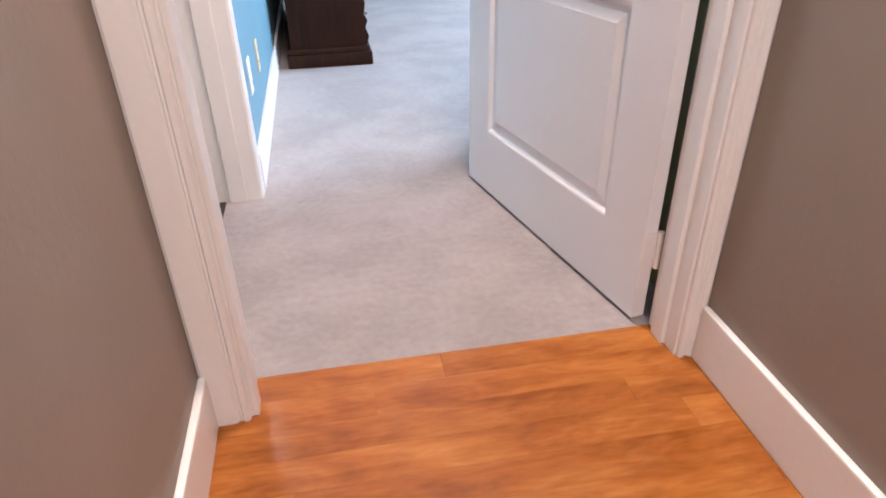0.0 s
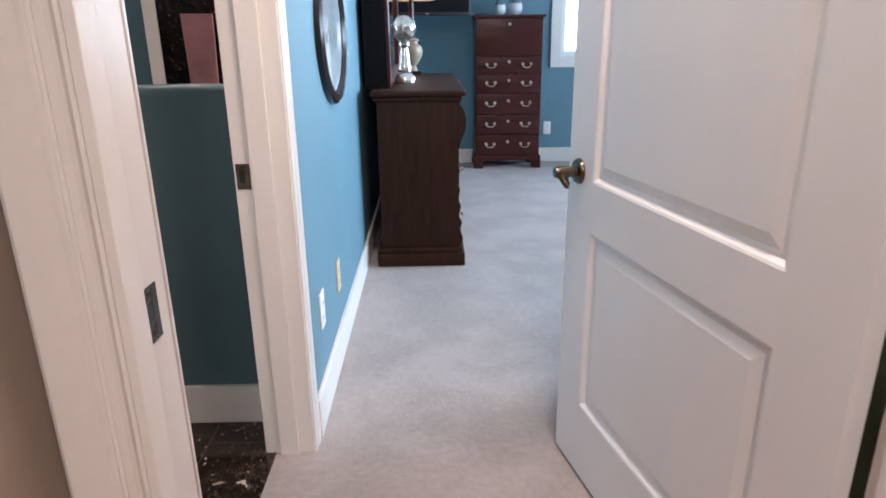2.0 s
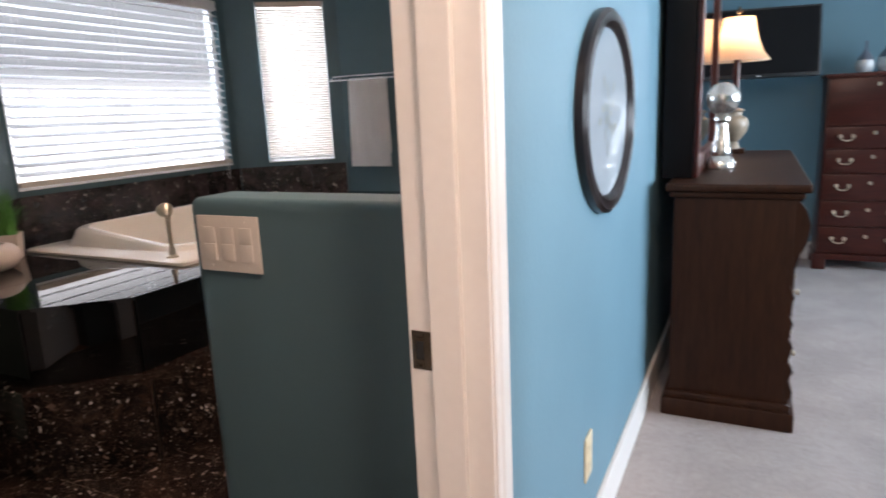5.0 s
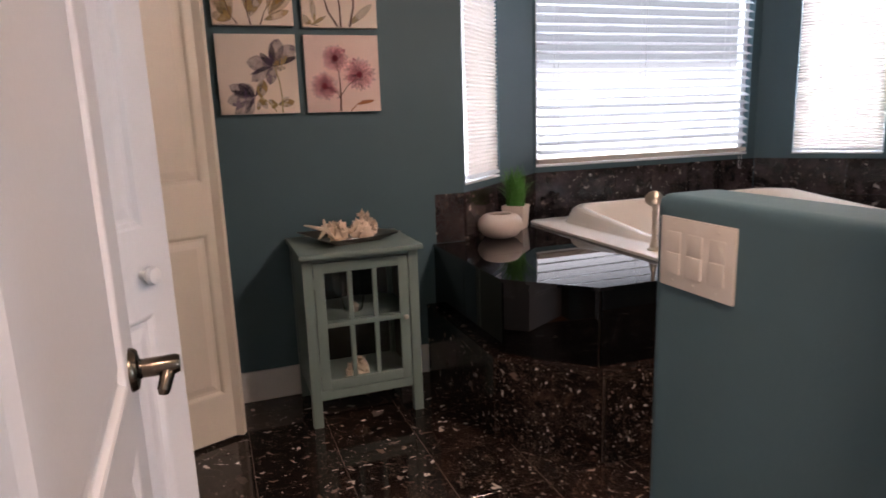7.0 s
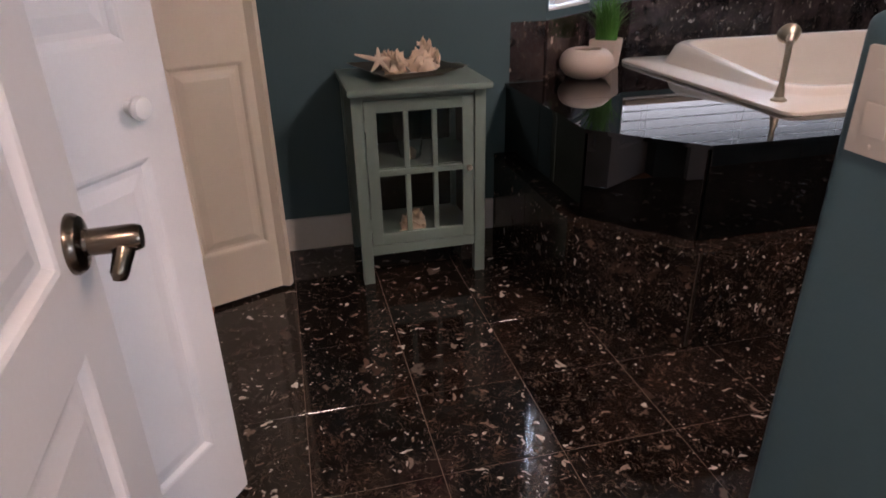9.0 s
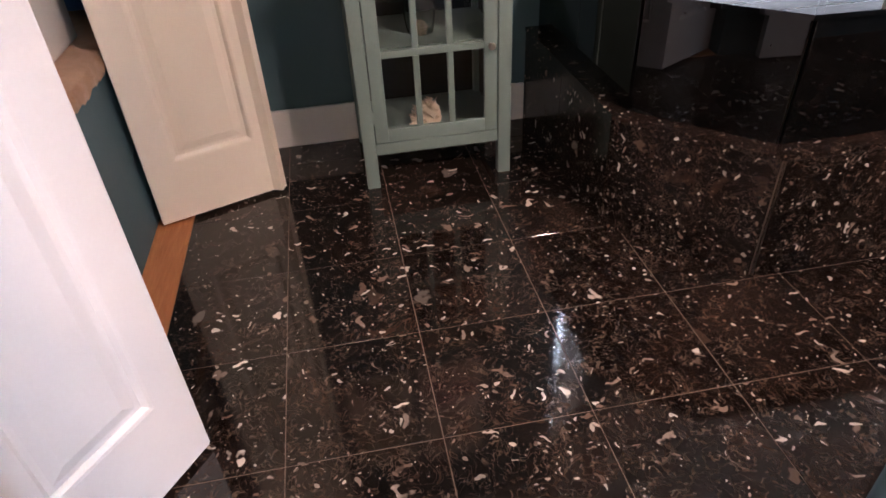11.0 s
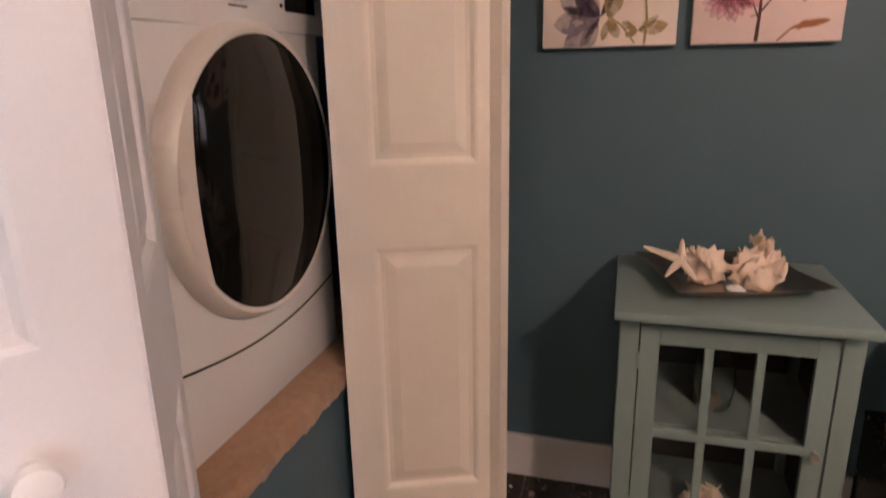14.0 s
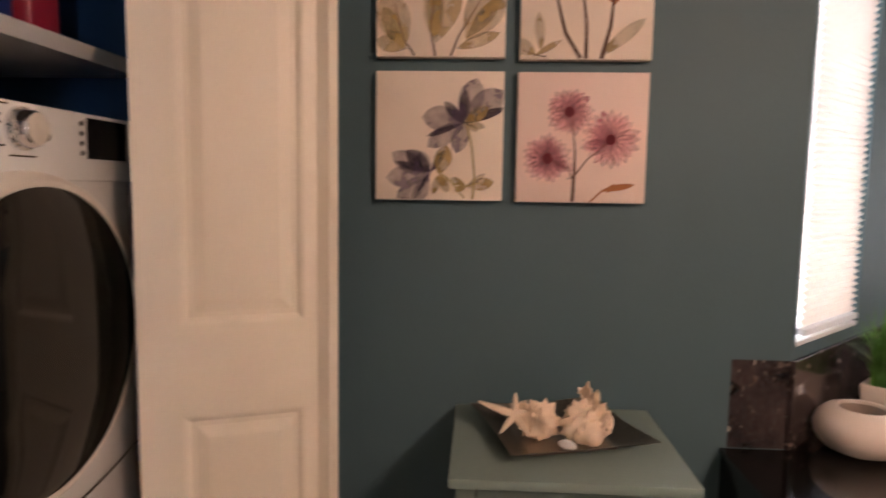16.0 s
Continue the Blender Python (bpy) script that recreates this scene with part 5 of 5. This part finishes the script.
bm_box(bm, -0.066, 0.066, -0.001, 0.001, 0, 0.07)
bmesh.ops.transform(bm, matrix=pose(0, -0.050, 0.046, -14), verts=bm.verts)
part("lid", bm, WHITEPL, carton)
# black block painted as the shade in the box's open inside
box_part("inner_shade", (-0.064, 0.060, -0.045, 0.045, 0.003, 0.050), BLACK, carton)
DETB = plain("blue_detergent_plastic", (0.02, 0.05, 0.22), 0.3)
DETR = plain("red_detergent_plastic", (0.35, 0.03, 0.06), 0.35)
GREYP = plain("grey_plastic_bin", (0.32, 0.30, 0.34), 0.5)
for x, mat_, label, w in ((-1.52, DETB, "blue detergent jug on the closet shelf", 0.10), (-1.66, DETR, "red detergent bottle on the closet shelf", 0.10), (-1.27, GREYP, "grey plastic bin on the closet shelf", 0.28)):
    ob = thing("detergent_jug" if w < 0.2 else "storage_bin", label, "jug" if w < 0.2 else "bin", pose(x, 2.25, 1.585))
    bm = bmesh.new()
    bm_box(bm, -w / 2, w / 2, -0.08, 0.08, 0, 0.20, 0.018, 3)
    part("body", bm, mat_, ob, "", True)
    bm = bmesh.new()
    bm_lathe(bm, [(0, 0.20), (0.026, 0.20), (0.026, 0.235), (0, 0.237)], 18) if w < 0.2 else bm_box(bm, -w / 2 - 0.006, w / 2 + 0.006, -0.086, 0.086, 0.19, 0.205, 0.004)
    part("cap" if w < 0.2 else "rim", bm, mat_, ob, "", True)

# ---- north wall of the bathroom ----
bar = thing("towel_bar", "double chrome towel bar on a teal wall", "towel bar", pose(-1.64, NY, 1.525))
for x in (-0.36, 0.36):
    bm = bmesh.new()
    bm_lathe(bm, [(0, 0), (0.024, 0), (0.022, 0.008), (0.010, 0.014), (0.008, 0.11), (0, 0.112)], 18, pose(x, 0, 0, 90))
    part("bracket", bm, CHROME, bar, "", True)
for y, z in ((-0.055, 0.022), (-0.105, -0.012)):
    bm = bmesh.new()
    bm_tube(bm, [(-0.38, y, z), (0.38, y, z)], 0.007, 10)
    part("rail", bm, CHROME, bar, "", True)
towel = thing("hand_towel", "white hand towel folded over the towel bar", "towel", pose(-1.675, NY - 0.105, 1.513))
bm = bmesh.new()
NU, NV = 16, 34
grid = []
for i in range(NU + 1):
    row = []
    for j in range(NV + 1):
        u, v = i / NU - 0.5, j / NV
        drop = v * 1.26 - 0.58
        fold = 0.006 * math.sin(u * 16 + 0.5) * min(1, abs(drop) * 3) + 0.003 * math.sin(u * 37)
        if abs(drop) < 0.02:
            y, z = 0.0, 0.010
        elif drop < 0:
            y, z = 0.014 - fold, drop + 0.01
        else:
            y, z = -0.014 + fold, -drop + 0.01
        row.append(bm.verts.new((u * (0.335 + 0.05 * max(0, abs(drop) - 0.1)), y, z)))
    grid.append(row)
for i in range(NU):
    for j in range(NV):
        bm.faces.new((grid[i][j], grid[i + 1][j], grid[i + 1][j + 1], grid[i][j + 1]))
bmesh.ops.solidify(bm, geom=bm.faces[:], thickness=0.010)
part("cloth", bm, TOWEL, towel, "", True)

# ---- things behind the half wall ----
stand = thing("vanity_counter", "dark marble counter behind the half wall", "counter")
box_part("counter_top", (-0.02, BW0 - 0.002, 3.845, 4.75, 0.86, 0.89), SPLASH, stand, 0.004)
box_part("cabinet_body", (0.0, BW0 - 0.002, 3.845, 4.73, 0.0, 0.86), TRIM, stand, 0.003)
PINK = plain("pink_printed_card", (0.78, 0.34, 0.34), 0.6, vary=0.45, grain=14)
pinkbox = thing("gift_box", "tall pink printed box on the counter", "box", pose(0.19, 4.40, 0.89, 0, 0, 15))
bm = bmesh.new()
for pts in ([(-0.045, -0.035), (0.045, -0.035), (0.045, 0.035), (-0.045, 0.035)],):
    lo, hi = [bm.verts.new((x, y, 0)) for x, y in pts], [bm.verts.new((x * 1.22, y * 1.22, 0.39)) for x, y in pts]
    bm.faces.new(lo[::-1])
    bm.faces.new(hi)
    for k in range(4):
        bm.faces.new((lo[k], lo[(k + 1) % 4], hi[(k + 1) % 4], hi[k]))
part("body", bm, PINK, pinkbox)
for x, y, h, mat_, label in ((-1.33, 6.86, 0.20, CABGLASS, "clear glass soap dispenser on the tub deck"), (-1.19, 6.90, 0.17, PLATE, "pale ceramic soap dispenser on the tub deck")):
    ob = thing("soap_dispenser", label, "soap dispenser", pose(x, y, DECKZ))
    bm = bmesh.new()
    bm_lathe(bm, [(0, 0), (0.045, 0), (0.052, 0.03), (0.050, h * 0.55), (0.022, h * 0.75), (0.018, h * 0.80), (0, h * 0.80)], 24)
    part("bottle", bm, mat_, ob, "", True)
    bm = bmesh.new()
    bm_lathe(bm, [(0.020, h * 0.80), (0.020, h * 0.88), (0.007, h * 0.90), (0.007, h * 1.10), (0, h * 1.10)], 16)
    bm_tube(bm, [(0, 0, h * 1.08), (0.03, -0.02, h * 1.10), (0.045, -0.03, h * 1.04)], 0.006, 8)
    part("pump", bm, CHROME, ob, "", True)

# ---- bedroom furniture ----
oval = thing("oval_picture", "oval dark wood frame with a pale botanical print", "picture", pose(BW1, 4.350, 1.213))
bm = bmesh.new()
prof = [(0.0, 0.001), (0.0, 0.020), (0.010, 0.028), (0.024, 0.024), (0.032, 0.027), (0.046, 0.014), (0.048, 0.001)]
n = 64
rings = []
for k in range(n):
    t = 2 * math.pi * k / n
    rings.append([bm.verts.new((h, (0.316 - w) * math.cos(t), (0.259 - w) * math.sin(t))) for w, h in prof])
for k in range(n):
    for i in range(len(prof)):
        j = (i + 1) % len(prof)
        bm.faces.new((rings[k][i], rings[k][j], rings[(k + 1) % n][j], rings[(k + 1) % n][i]))
part("frame", bm, FRAMEWOOD, oval, "", True)
MAT = plain("pale_blue_picture_mat", (0.36, 0.41, 0.45), 0.10, vary=0.05, relief=0)
bm = bmesh.new()
bm.faces.new([bm.verts.new((0.010, 0.271 * math.cos(2 * math.pi * k / n), 0.214 * math.sin(2 * math.pi * k / n))) for k in range(n)])
part("mat", bm, MAT, oval)
INK = plain("grey_green_print", (0.17, 0.19, 0.18), 0.6, vary=0.3, grain=60)
bm = bmesh.new()
for k in range(15):
    a = 2 * math.pi * k / 15
    r = 0.03 + 0.035 * (k % 3)
    cy, cz = r * math.cos(a), r * 0.9 * math.sin(a)
    bm.faces.new([bm.verts.new((0.0106 + 0.0001 * k, cy + 0.020 * math.cos(t) * math.cos(a) - 0.009 * math.sin(t) * math.sin(a), cz + 0.020 * math.cos(t) * math.sin(a) + 0.009 * math.sin(t) * math.cos(a))) for t in [2 * math.pi * q / 10 for q in range(10)]])
tagged(part("print", bm, INK, oval), kind="stuff")

dresser = thing("dresser", "long carved dark walnut dresser against a teal wall", "dresser", pose(0.745, 5.15, 0))
L, DD, DH = 1.70, 0.485, 0.935
bm = bmesh.new()
bm_box(bm, 0.03, DD - 0.045, 0.02, L - 0.02, 0.09, DH - 0.035, 0.004)
part("carcass", bm, DARKWOOD, dresser, "", True)
bm = bmesh.new()
bm_box(bm, 0.005, DD - 0.006, -0.004, L + 0.004, 0.0, 0.075, 0.008)
bm_box(bm, 0.012, DD - 0.020, 0.004, L - 0.004, 0.075, 0.105, 0.010)
part("plinth", bm, DARKWOOD, dresser, "", True)
bm = bmesh.new()
bm_box(bm, 0.0, DD, -0.006, L + 0.006, DH - 0.030, DH, 0.010, 3)
bm_box(bm, 0.012, DD - 0.020, 0.006, L - 0.006, DH - 0.052, DH - 0.030, 0.008)
part("top", bm, DARKWOOD, dresser, "", True)
for y in (0.022, L - 0.070):
    bm = bmesh.new()
    prof = [(0.105, 0.012), (0.15, 0.030), (0.20, 0.012), (0.235, 0.026), (0.27, 0.008), (0.33, 0.020), (0.36, 0.004), (0.42, 0.016), (0.45, 0.002), (0.52, 0.014), (0.56, 0.000), (0.63, 0.010), (0.68, 0.022), (0.73, 0.044), (0.79, 0.050), (0.84, 0.034), (0.87, 0.012), (0.883, 0.024)]
    vs = [[bm.verts.new((DD - 0.046 + d_, yy, z)) for z, d_ in prof] + [bm.verts.new((DD - 0.06, yy, z)) for z, d_ in prof[::-1]] for yy in (y, y + 0.048)]
    bm.faces.new(vs[0][::-1])
    bm.faces.new(vs[1])
    k = len(vs[0])
    for i in range(k):
        bm.faces.new((vs[0][i], vs[0][(i + 1) % k], vs[1][(i + 1) % k], vs[1][i]))
    part("carved_pilaster", bm, DARKWOOD, dresser, "", True)
for row, (z0, z1) in enumerate(((0.13, 0.36), (0.38, 0.61), (0.63, 0.86))):
    for c in range(3):
        y0 = 0.085 + c * 0.515
        bm = bmesh.new()
        bm_box(bm, DD - 0.055, DD - 0.032, y0, y0 + 0.500, z0, z1, 0.006)
        dr = part("drawer", bm, DARKWOOD, dresser, "", True)
        for yy in (y0 + 0.12, y0 + 0.38):
            bm = bmesh.new()
            bm_lathe(bm, [(0.006, 0), (0.005, 0.010), (0.013, 0.018), (0.010, 0.026), (0, 0.028)], 14, pose(DD - 0.032, yy, (z0 + z1) / 2, 0, 90, 0))
            part("knob", bm, BRASS, dr, "", True)
mirror = thing("dresser_mirror", "tall dark framed mirror standing on the dresser", "mirror", pose(0.706, 5.34, DH))
MIR = plain("mirror_silver", (0.85, 0.86, 0.87), 0.01, 1.0, vary=0.0, relief=0)
for dims in ((0.0, 0.115, 0.0, 0.030, 0.0, 1.25), (0.0, 0.115, 1.09, 1.12, 0.0, 1.25), (0.0, 0.115, 0.030, 1.09, 1.22, 1.25), (0.0, 0.02, 0.03, 1.09, 0.0, 1.22)):
    box_part("side_board" if dims[1] > 0.1 else "back_board", dims, TVBLACK, mirror, 0.003)
bm = bmesh.new()
for dims in ((0.1165, 0.137, 0.0, 0.085, 0.0, 1.25), (0.1165, 0.137, 1.035, 1.12, 0.0, 1.25), (0.1165, 0.137, 0.085, 1.035, 0.0, 0.085), (0.1165, 0.137, 0.085, 1.035, 1.165, 1.25)):
    bm_box(bm, *dims, bevel=0.010)
part("frame", bm, CHERRY, mirror, "", True)
box_part("glass", (0.108, 0.120, 0.083, 1.037, 0.083, 1.167), MIR, mirror)

MERC = plain("mercury_glass", (0.70, 0.69, 0.66), 0.16, 0.85, vary=0.45, grain=35, relief=0.6, depth=0.004)
fin = thing("finial_ornament", "silver mercury glass finial ornament on the dresser", "ornament", pose(0.905, 5.72, DH))
bm = bmesh.new()
bm_lathe(bm, [(0, 0), (0.060, 0), (0.064, 0.020), (0.052, 0.045), (0.040, 0.060), (0.044, 0.075), (0.034, 0.10), (0.026, 0.17), (0.022, 0.20), (0.034, 0.212), (0.034, 0.226), (0.024, 0.235), (0.044, 0.246), (0.064, 0.272), (0.071, 0.302), (0.064, 0.335), (0.042, 0.362), (0.016, 0.374), (0, 0.376)], 28)
part("body", bm, MERC, fin, "", True)
lamp = thing("table_lamp", "lit table lamp with a cream bell shade on the dresser", "table lamp", pose(0.925, 6.66, DH))
URN = plain("stone_urn_glaze", (0.34, 0.28, 0.21), 0.35, vary=0.35, grain=18)
box_part("base_plate", (-0.062, 0.062, -0.062, 0.062, 0, 0.026), DARKWOOD, lamp, 0.004)
bm = bmesh.new()
bm_lathe(bm, [(0.038, 0.026), (0.030, 0.05), (0.026, 0.065), (0.048, 0.09), (0.070, 0.13), (0.076, 0.165), (0.066, 0.195), (0.042, 0.21), (0.040, 0.228), (0.052, 0.235), (0.048, 0.245), (0.020, 0.25), (0, 0.25)], 28)
part("urn", bm, URN, lamp, "", True)
bm = bmesh.new()
bm_lathe(bm, [(0.019, 0.25), (0.017, 0.58), (0, 0.58)], 18)
part("column", bm, CHERRY, lamp, "", True)
SHADEL = see_through("cream_lamp_shade", (0.85, 0.60, 0.42), 0.60)
bm = bmesh.new()
bm_lathe(bm, [(0.168, 0.505), (0.132, 0.550), (0.106, 0.61), (0.090, 0.67), (0.080, 0.735)], 40)
part("shade", bm, SHADEL, lamp, "cream bell fabric shade", True)
bm = bmesh.new()
bm_lathe(bm, [(0.006, 0.58), (0.006, 0.752), (0.018, 0.766), (0.011, 0.782), (0, 0.798)], 14)
part("finial", bm, BRONZE, lamp, "", True)
bulb = bpy.data.lights.new("lamp_bulb", "POINT")
bulb.energy, bulb.color, bulb.shadow_soft_size = 4.5, (1.0, 0.66, 0.36), 0.03
new("lamp_bulb", bulb).location = (0.925, 6.66, DH + 0.645)

chest = thing("tall_chest", "tall narrow cherry chest of drawers with brass pulls", "chest of drawers", pose(1.455, 7.855, 0))
CW, CD, CH2 = 0.625, 0.335, 1.375
bm = bmesh.new()
bm_box(bm, 0.012, CW - 0.012, 0.012, CD, 0.10, CH2 - 0.02, 0.004)
part("carcass", bm, CHERRY, chest, "", True)
bm = bmesh.new()
bm_box(bm, -0.006, CW + 0.006, -0.012, CD, CH2 - 0.026, CH2, 0.007)
part("top", bm, CHERRY, chest, "", True)
bm = bmesh.new()
bm_box(bm, -0.004, CW + 0.004, -0.006, CD, 0.075, 0.118, 0.008)
for x in (-0.004, CW - 0.086):
    bm_box(bm, x, x + 0.09, -0.006, 0.05, 0.0, 0.08, 0.010)
    bm_box(bm, x, x + 0.09, CD - 0.06, CD, 0.0, 0.08, 0.010)
part("bracket_base", bm, CHERRY, chest, "", True)
zs = [0.125, 0.320, 0.505, 0.695, 0.865, 1.020, 1.345]
for k, (z0, z1) in enumerate(zip(zs, zs[1:])):
    bm = bmesh.new()
    bm_box(bm, 0.022, CW - 0.022, -0.004, 0.02, z0 + 0.006, z1 - 0.006, 0.004)
    dr = part("drawer" if k < 5 else "drop_front", bm, CHERRY, chest, "", True)
    zc = (z0 + z1) / 2
    if k < 5:
        for x in (0.15, CW - 0.15):
            bm = bmesh.new()
            for q in (-0.038, 0.038):
                bm_lathe(bm, [(0, 0.006), (0.013, 0.004), (0.015, 0)], 12, pose(x + q, -0.004, zc + 0.010, 90))
            bm_tube(bm, [(x - 0.038, -0.010, zc + 0.008), (x - 0.032, -0.018, zc - 0.012), (x - 0.012, -0.020, zc - 0.020), (x + 0.012, -0.020, zc - 0.020), (x + 0.032, -0.018, zc - 0.012), (x + 0.038, -0.010, zc + 0.008)], 0.0045, 8)
            part("pull", bm, BRASS, dr, "", True)
    bm = bmesh.new()
    bm_lathe(bm, [(0, 0.004), (0.013, 0.003), (0.014, 0)], 14, pose(CW / 2, -0.004, zc + 0.03 if k < 5 else z1 - 0.05, 90))
    part("keyhole_plate", bm, BRASS, dr, "", True)
VASE = plain("white_grey_glaze", (0.55, 0.58, 0.60), 0.2, vary=0.2)
VASETOP = plain("slate_glaze", (0.12, 0.14, 0.18), 0.3)
for x, y, h, r in ((0.235, 0.15, 0.212, 0.056), (0.375, 0.17, 0.246, 0.070)):
    ob = thing("bottle_vase", "white bottle vase with a dark grey neck on the chest", "vase", pose(1.455 + x, 7.855 + y, CH2), "bottle vases on the chest")
    bm = bmesh.new()
    bm_lathe(bm, [(0, 0), (r * 0.55, 0), (r * 0.9, h * 0.10), (r, h * 0.25), (r * 0.90, h * 0.40)], 28)
    part("belly", bm, VASE, ob, "", True)
    bm = bmesh.new()
    bm_lathe(bm, [(r * 0.90, h * 0.40), (r * 0.62, h * 0.54), (r * 0.30, h * 0.66), (r * 0.15, h * 0.76), (r * 0.12, h * 0.95), (r * 0.18, h), (r * 0.08, h), (r * 0.07, h * 0.8)], 28)
    part("neck", bm, VASETOP, ob, "dark grey glazed neck", True)

tv = thing("television", "black flat television on a wall bracket tilted forward", "television", pose(1.02, 7.93, 1.60, -8, 0, 12))
bm = bmesh.new()
bm_box(bm, -0.40, 0.40, -0.035, 0.012, -0.23, 0.26, 0.006)
part("casing", bm, BLACK, tv, "", True)
box_part("screen", (-0.385, 0.385, -0.0375, -0.034, -0.205, 0.245), TVBLACK, tv)
box_part("badge", (-0.015, 0.015, -0.0385, -0.036, -0.222, -0.214), CHROME, tv)
bm = bmesh.new()
bm_box(bm, -0.10, 0.10, 0.012, 0.06, -0.10, 0.12, 0.004)
bm_tube(bm, [(0, 0.05, 0.0), (0.02, 0.16, 0.02), (0.04, 0.27, 0.03)], 0.02, 8)
part("bracket", bm, BLACK, tv)

win = thing("window_4", "white cased bedroom window full of daylight", "window", pose(2.295, FAR, 0))
tagged(win, kind="structure")
bm = bmesh.new()
for dims in ((-0.095, 0.0, -0.020, 0.0, 0.905, 2.35), (1.005, 1.10, -0.020, 0.0, 0.905, 2.35), (0.0, 1.005, -0.020, 0.0, 2.25, 2.35), (0.0, 1.005, -0.020, 0.0, 0.905, 1.0)):
    bm_box(bm, *dims, bevel=0.003)
part("window_casing", bm, TRIM, win)
bm = bmesh.new()
for dims in ((0, 0.05, 0.04, 0.10, 1.0, 2.25), (0.955, 1.005, 0.04, 0.10, 1.0, 2.25), (0.05, 0.955, 0.04, 0.10, 1.0, 1.05), (0.05, 0.955, 0.04, 0.10, 2.20, 2.25), (0.05, 0.955, 0.05, 0.09, 1.60, 1.64)):
    bm_box(bm, *dims, bevel=0.003)
part("window_frame", bm, VINYL, win)
ob = box_part("pane", (0.045, 0.96, 0.068, 0.072, 1.045, 2.205), PANE, win)
ob.visible_shadow = False
win = thing("window_5", "wide white bedroom window on the side wall", "window", pose(5.40, 4.40, 0))
tagged(win, kind="structure")
bm = bmesh.new()
for dims in ((0.03, 0.09, 0, 0.06, 0.75, 2.30), (0.03, 0.09, 2.34, 2.40, 0.75, 2.30), (0.03, 0.09, 0.06, 2.34, 0.75, 0.81), (0.03, 0.09, 0.06, 2.34, 2.24, 2.30), (0.03, 0.09, 1.17, 1.23, 0.81, 2.24)):
    bm_box(bm, *dims, bevel=0.003)
part("window_frame", bm, VINYL, win)

# ---- floor pieces ----
bath_floor = tagged(new("floor_bathroom"), "dark brown polished marble tiles with pale shell flecks", "floor", kind="structure")
tile_mesh = {}
PITCH, GAP = 0.309, 0.0022
TX0, TY0 = -1.2 - 3 * PITCH, 3.26 - 2 * PITCH
for i in range(9):
    for j in range(16):
        a0, b0 = TX0 + i * PITCH, TY0 + j * PITCH
        a1, b1 = min(a0 + PITCH, 0.568), min(b0 + PITCH, NY)
        a0, b0 = max(a0, PW), max(b0, 2.664)
        if a1 - a0 < 0.02 or b1 - b0 < 0.02 or (a1 < -0.98 and b0 > 4.05) or b0 > 5.9:
            continue
        key = (round(a1 - a0, 4), round(b1 - b0, 4))
        if key not in tile_mesh:
            bm = bmesh.new()
            bm_box(bm, GAP / 2, key[0] - GAP / 2, GAP / 2, key[1] - GAP / 2, -0.010, 0.0, 0.0006, 1)
            tile_mesh[key] = finish("tile", bm, MARBLE)
        ob = new("tile", tile_mesh[key])
        ob.parent = bath_floor
        ob.location = (a0, b0, 0)
plank_mesh = {}
rng = random.Random(9)
PW_ = 0.082
rows_n = int((2.594 + 0.7) / PW_)
for r in range(rows_n):
    y1 = 2.594 - r * PW_
    x = HL - rng.uniform(0.05, 0.6)
    while x < HR:
        length = rng.choice((0.46, 0.62, 0.80, 1.0, 1.2))
        x0, x1 = max(x, HL), min(x + length, HR)
        x += length
        if x1 - x0 < 0.015:
            continue
        key = round(x1 - x0, 3)
        if key not in plank_mesh:
            bm = bmesh.new()
            bm_box(bm, 0.0001, key - 0.0001, 0.0001, PW_ - 0.0001, -0.010, 0.0, 0.0003, 1)
            plank_mesh[key] = finish("plank", bm, PLANK)
        ob = new("plank", plank_mesh[key])
        ob.parent = floor_hall
        ob.location = (x0, y1 - PW_, 0)
